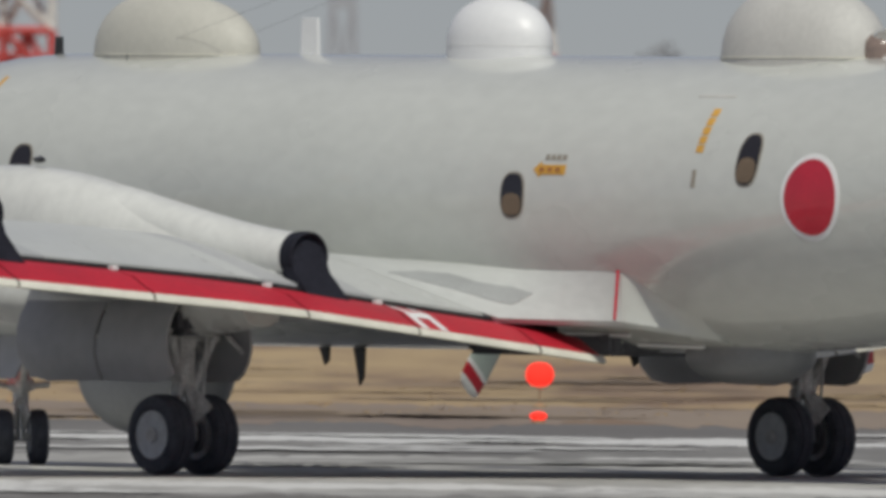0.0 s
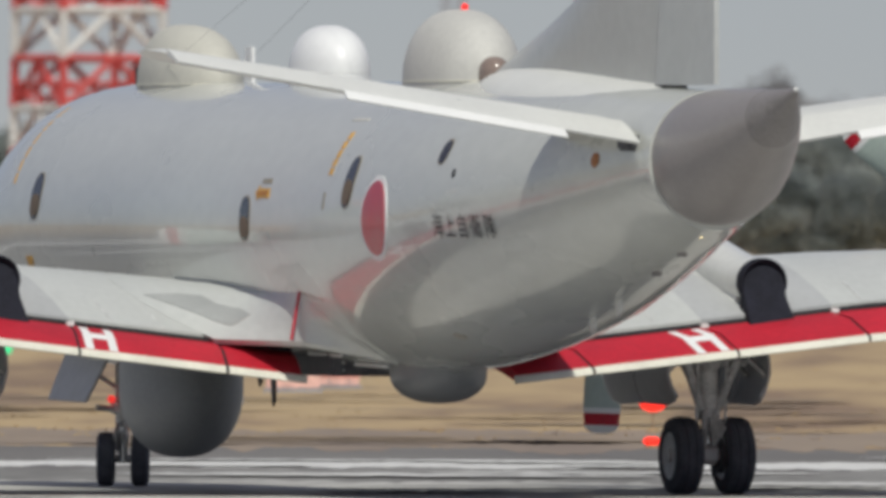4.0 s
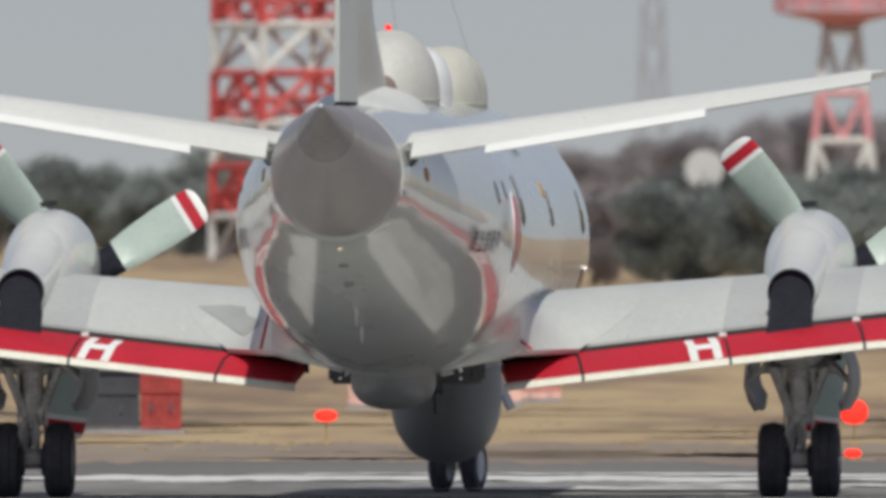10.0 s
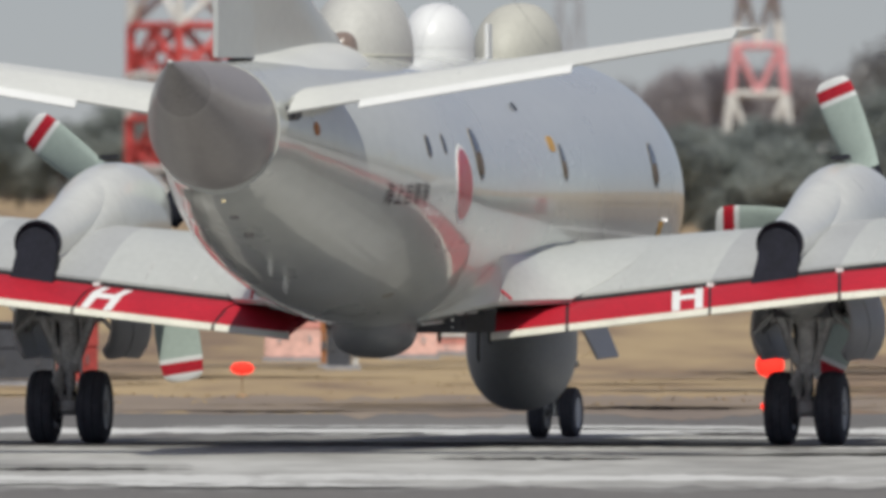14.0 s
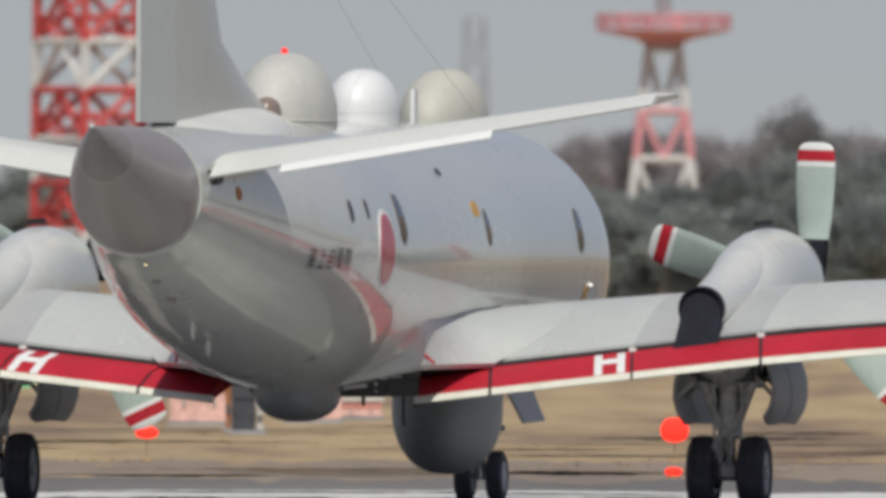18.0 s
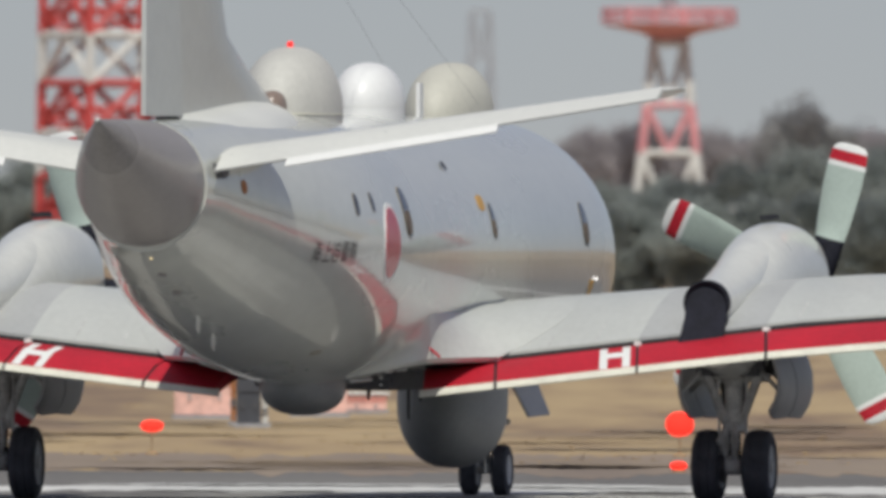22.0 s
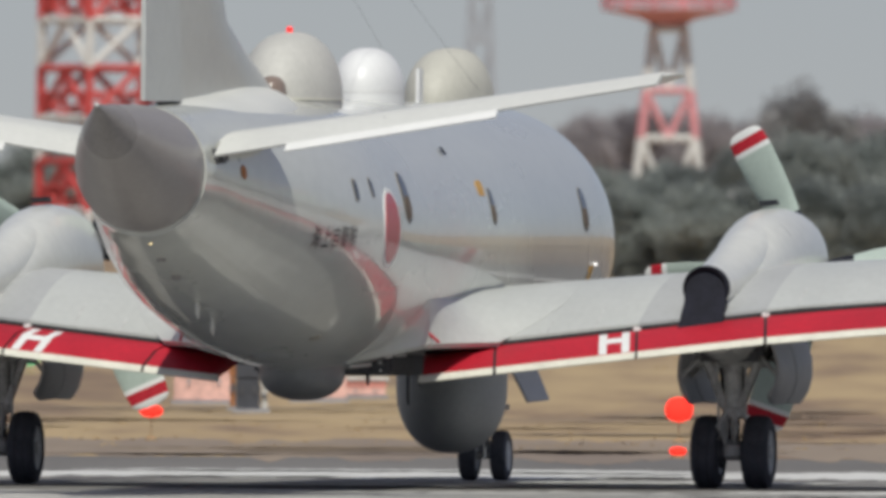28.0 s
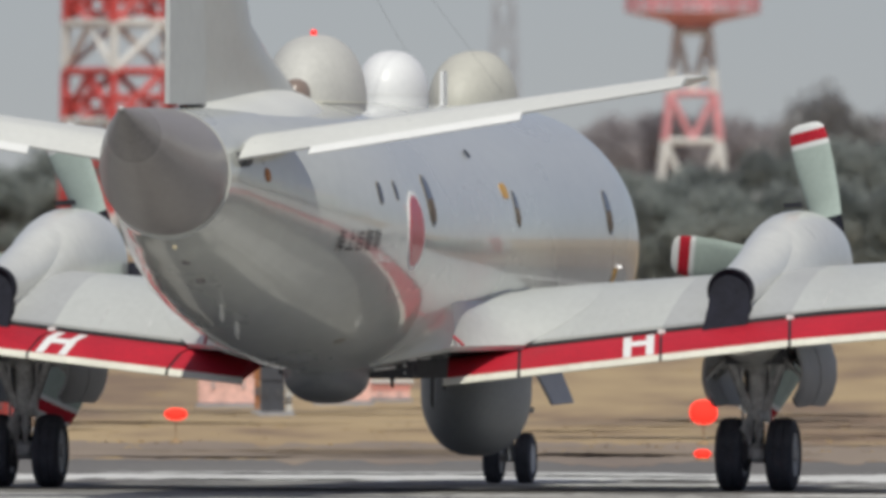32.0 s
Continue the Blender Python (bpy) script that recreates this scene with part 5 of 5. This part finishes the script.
GREEN_TOP = [(-24, 3.2), (-9.4, 3.3), (-8.6, 2.6), (-7.8, 2.7), (-7.0, 4.0), (-5.4, 4.0), (-4, 3.2), (5, 2.6), (10.5, 2.6), (11.5, 3.3), (13.5, 3.2), (15, 2.7), (18, 3.4), (24, 4.1), (45, 4.1)]

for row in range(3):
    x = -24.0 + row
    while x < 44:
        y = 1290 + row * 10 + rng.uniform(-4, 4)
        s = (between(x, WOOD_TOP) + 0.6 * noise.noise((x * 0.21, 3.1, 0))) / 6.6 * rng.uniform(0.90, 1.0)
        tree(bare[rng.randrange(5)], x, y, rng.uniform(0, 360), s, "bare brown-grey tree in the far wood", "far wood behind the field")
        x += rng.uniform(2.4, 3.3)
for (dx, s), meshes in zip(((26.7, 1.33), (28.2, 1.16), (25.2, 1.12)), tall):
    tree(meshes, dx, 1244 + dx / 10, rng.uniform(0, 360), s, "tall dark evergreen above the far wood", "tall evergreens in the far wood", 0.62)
for row in range(2):
    x = -22.0 + row * 1.5
    while x < 42:
        y = 1046 + row * 9 + rng.uniform(-4, 4)
        top = between(x, GREEN_TOP) + 0.35 * noise.noise((x * 0.25, 9.0, row))
        if 4.5 < x < 10.5:
            tree(bare[rng.randrange(5)], x, y, rng.uniform(0, 360), top / 6.6, "bare brown-grey tree at the edge of the field", "bare trees along the field")
        else:
            tree(ever[rng.randrange(5)], x, y, rng.uniform(0, 360), top / 5.0, "dark evergreen tree at the edge of the field", "evergreens along the field")
        x += rng.uniform(2.2, 3.2)
for row in range(2):
    x = 4.6 + row * 0.8
    while x < 31:
        y = 800 + row * 16 + rng.uniform(-6, 6)
        brown = x < 7.4 + rng.uniform(-1, 1)
        top = (2.5 if brown else 2.65) + 0.45 * noise.noise((x * 0.5, 4.0, row))
        if brown:
            tree(bare[rng.randrange(5)], x, y, rng.uniform(0, 360), top / 6.6, "low bare brown-grey shrub on the field", "shrubs before the wood")
        else:
            tree(ever[rng.randrange(5)], x, y, rng.uniform(0, 360), top / 5.0, "low dark evergreen shrub on the field", "shrubs before the wood")
        x += rng.uniform(1.2, 1.9)

# dry grass tufts over the part of the field that the view crosses
verts, faces = [], []
for i in range(700):
    y = 416 + 560 * rng.random() ** 1.6
    x = rng.uniform(-0.0165, 0.0330) * y
    z = rise(y)
    h = rng.uniform(0.012, 0.035)
    for j in range(3):
        a = rng.uniform(0, 6.283)
        dx, lean = 0.05 + 0.05 * rng.random(), rng.uniform(-0.14, 0.14)
        k = len(verts)
        ox = rng.uniform(-0.12, 0.12)
        verts += [(x + ox - dx * math.cos(a), y - dx * math.sin(a), z - 0.02), (x + ox + dx * math.cos(a), y + dx * math.sin(a), z - 0.02), (x + ox + lean, y, z + h)]
        faces.append((k, k + 1, k + 2))
me = bpy.data.meshes.new("grass")
me.from_pydata(verts, [], faces)
me.materials.append(M_GRASS)
tagged(new("grass", me), "dry tan grass tufts across the airfield", "grass", kind="stuff")


# ---------------------------------------------------------------- what moves


def taxi(x, y, heading):
    return pose(x, y, 0, 0, 0, heading)


SHEAR = 26.0   # degrees by which a blade trails at the top of its turn and leads at the bottom


LAG = 0.25   # metres by which an upright blade leads sideways at its root


def blade_turn(nominal):
    phi = nominal
    for _ in range(25):
        phi = 0.5 * phi + 0.5 * (nominal - SHEAR * math.cos(radians(phi)))
    return phi - nominal


def turn_at(t, knots):
    """Degrees turned by a propeller at a time, from knots of (seconds, degrees)."""
    for (t0, a0), (t1, a1) in zip(knots, knots[1:]):
        if t <= t1:
            return a0 + (a1 - a0) * (t - t0) / (t1 - t0)
    return knots[-1][1]

RATE = 607.0   # degrees a second
TURNS = [[(t, RATE * t + r - 3.5) for t, r in lag] for lag in (
    ((0, 18), (1, 35), (2, 47), (3, 58), (4, 71), (4.5, 77), (6.5, 98), (8, 106), (9, 118.7), (10, 125.7), (11, 130.5), (12, 137.3), (13, 139), (16, 167),
     (17, 172), (18, 175), (19, 173), (20, 179), (21, 184), (22, 188), (23, 174), (24, 176), (25, 180.6), (28, 193), (29, 197), (30, 202), (31, 210), (32, 211.4)),
    ((0, 280), (8, 83.4), (9, 59), (10, 34.8), (11, 3), (12, -20.7), (13, -47), (16, -114), (18, -172), (19, -195.6), (22, -289), (23, -330), (25, -400), (28, -481), (29, -508), (31, -577), (32, -609)),
    ((0, 62), (4.5, 60), (7, 48), (32, 40)),
    ((0, 20), (32, 60)))]
ROLLED = [(0, 0), (1, 1.74), (2, 3.52), (3, 5.32), (4, 7.14), (4.5, 8.05), (6.5, 12.0), (8, 15.29), (10, 19.68), (12, 24.09), (13.5, 27.22), (15.5, 30.14), (16, 30.22), (17, 30.30)]   # metres
STEER = [(0, -33), (1, -32), (2, -27), (3, -21), (4, -18), (7, -13), (9, -12), (11, -10), (12.5, -5), (13.5, -3), (15.5, 0), (32, 0)]   # degrees


def motions():
    walk(aircraft, [
        (0, taxi(5.004, 325.566, 39.53)), (0.5, taxi(4.491, 326.297, 36.11)), (1, taxi(3.997, 327.051, 32.68)), (1.5, taxi(3.527, 327.835, 29.31)),
        (2, taxi(3.094, 328.650, 26.09)), (2.5, taxi(2.708, 329.487, 23.15)), (3, taxi(2.359, 330.346, 20.72)), (3.5, taxi(2.040, 331.223, 18.52)),
        (4, taxi(1.746, 332.119, 16.32)), (4.5, taxi(1.474, 333.030, 14.25)), (6.5, taxi(0.722, 336.843, 7.70)), (7, taxi(0.602, 337.914, 5.93)),
        (7.5, taxi(0.486, 338.996, 4.18)), (8, taxi(0.394, 340.082, 2.60)), (8.5, taxi(0.353, 341.168, 1.07)), (9, taxi(0.349, 342.254, -0.54)),
        (9.5, taxi(0.356, 343.341, -2.10)), (10, taxi(0.415, 344.428, -3.54)), (10.5, taxi(0.534, 345.517, -4.95)), (11, taxi(0.676, 346.604, -6.35)),
        (11.5, taxi(0.829, 347.685, -7.68)), (12, taxi(1.001, 348.756, -8.94)), (12.5, taxi(1.198, 349.812, -9.68)), (13, taxi(1.416, 350.846, -9.99)),
        (13.5, taxi(1.605, 351.844, -10.19)), (15.5, taxi(2.009, 354.720, -10.55)), (16, taxi(2.020, 354.800, -10.57)), (16.5, taxi(2.024, 354.850, -10.574)),
        (17, taxi(2.024, 354.873, -10.574)), (24, taxi(2.024, 354.873, -10.574)), (32, taxi(2.024, 354.873, -10.574)),
    ])
    for (p, blades, x, z), knots in zip(propellers, TURNS):
        times = [i / 10 for i in range(321)]
        walk(p, [(t, pose(x, PROP_Y, z, 0, turn_at(t, knots), 0)) for t in times])
        for i, b in enumerate(blades):
            rows = []
            for t in times:
                spin = turn_at(t, knots)
                own = 90 * i + blade_turn(spin + 90 * i)
                lead = LAG * math.cos(radians(spin + own))
                rows.append((t, pose(lead * math.cos(radians(own)), 0, -lead * math.sin(radians(own)), 0, own, 0)))
            walk(b, rows)
    walk(nose_leg, [(t, pose(0, NOSE_Y, 0, 0, 0, s)) for t, s in STEER])
    for ob, x, y, r in wheels:
        walk(ob, [(i / 5, pose(x, y, r, -math.degrees(turn_at(i / 5, ROLLED) / r), 0, 0)) for i in range(86)] + [(32, pose(x, y, r, -math.degrees(ROLLED[-1][1] / r), 0, 0))])


motions()
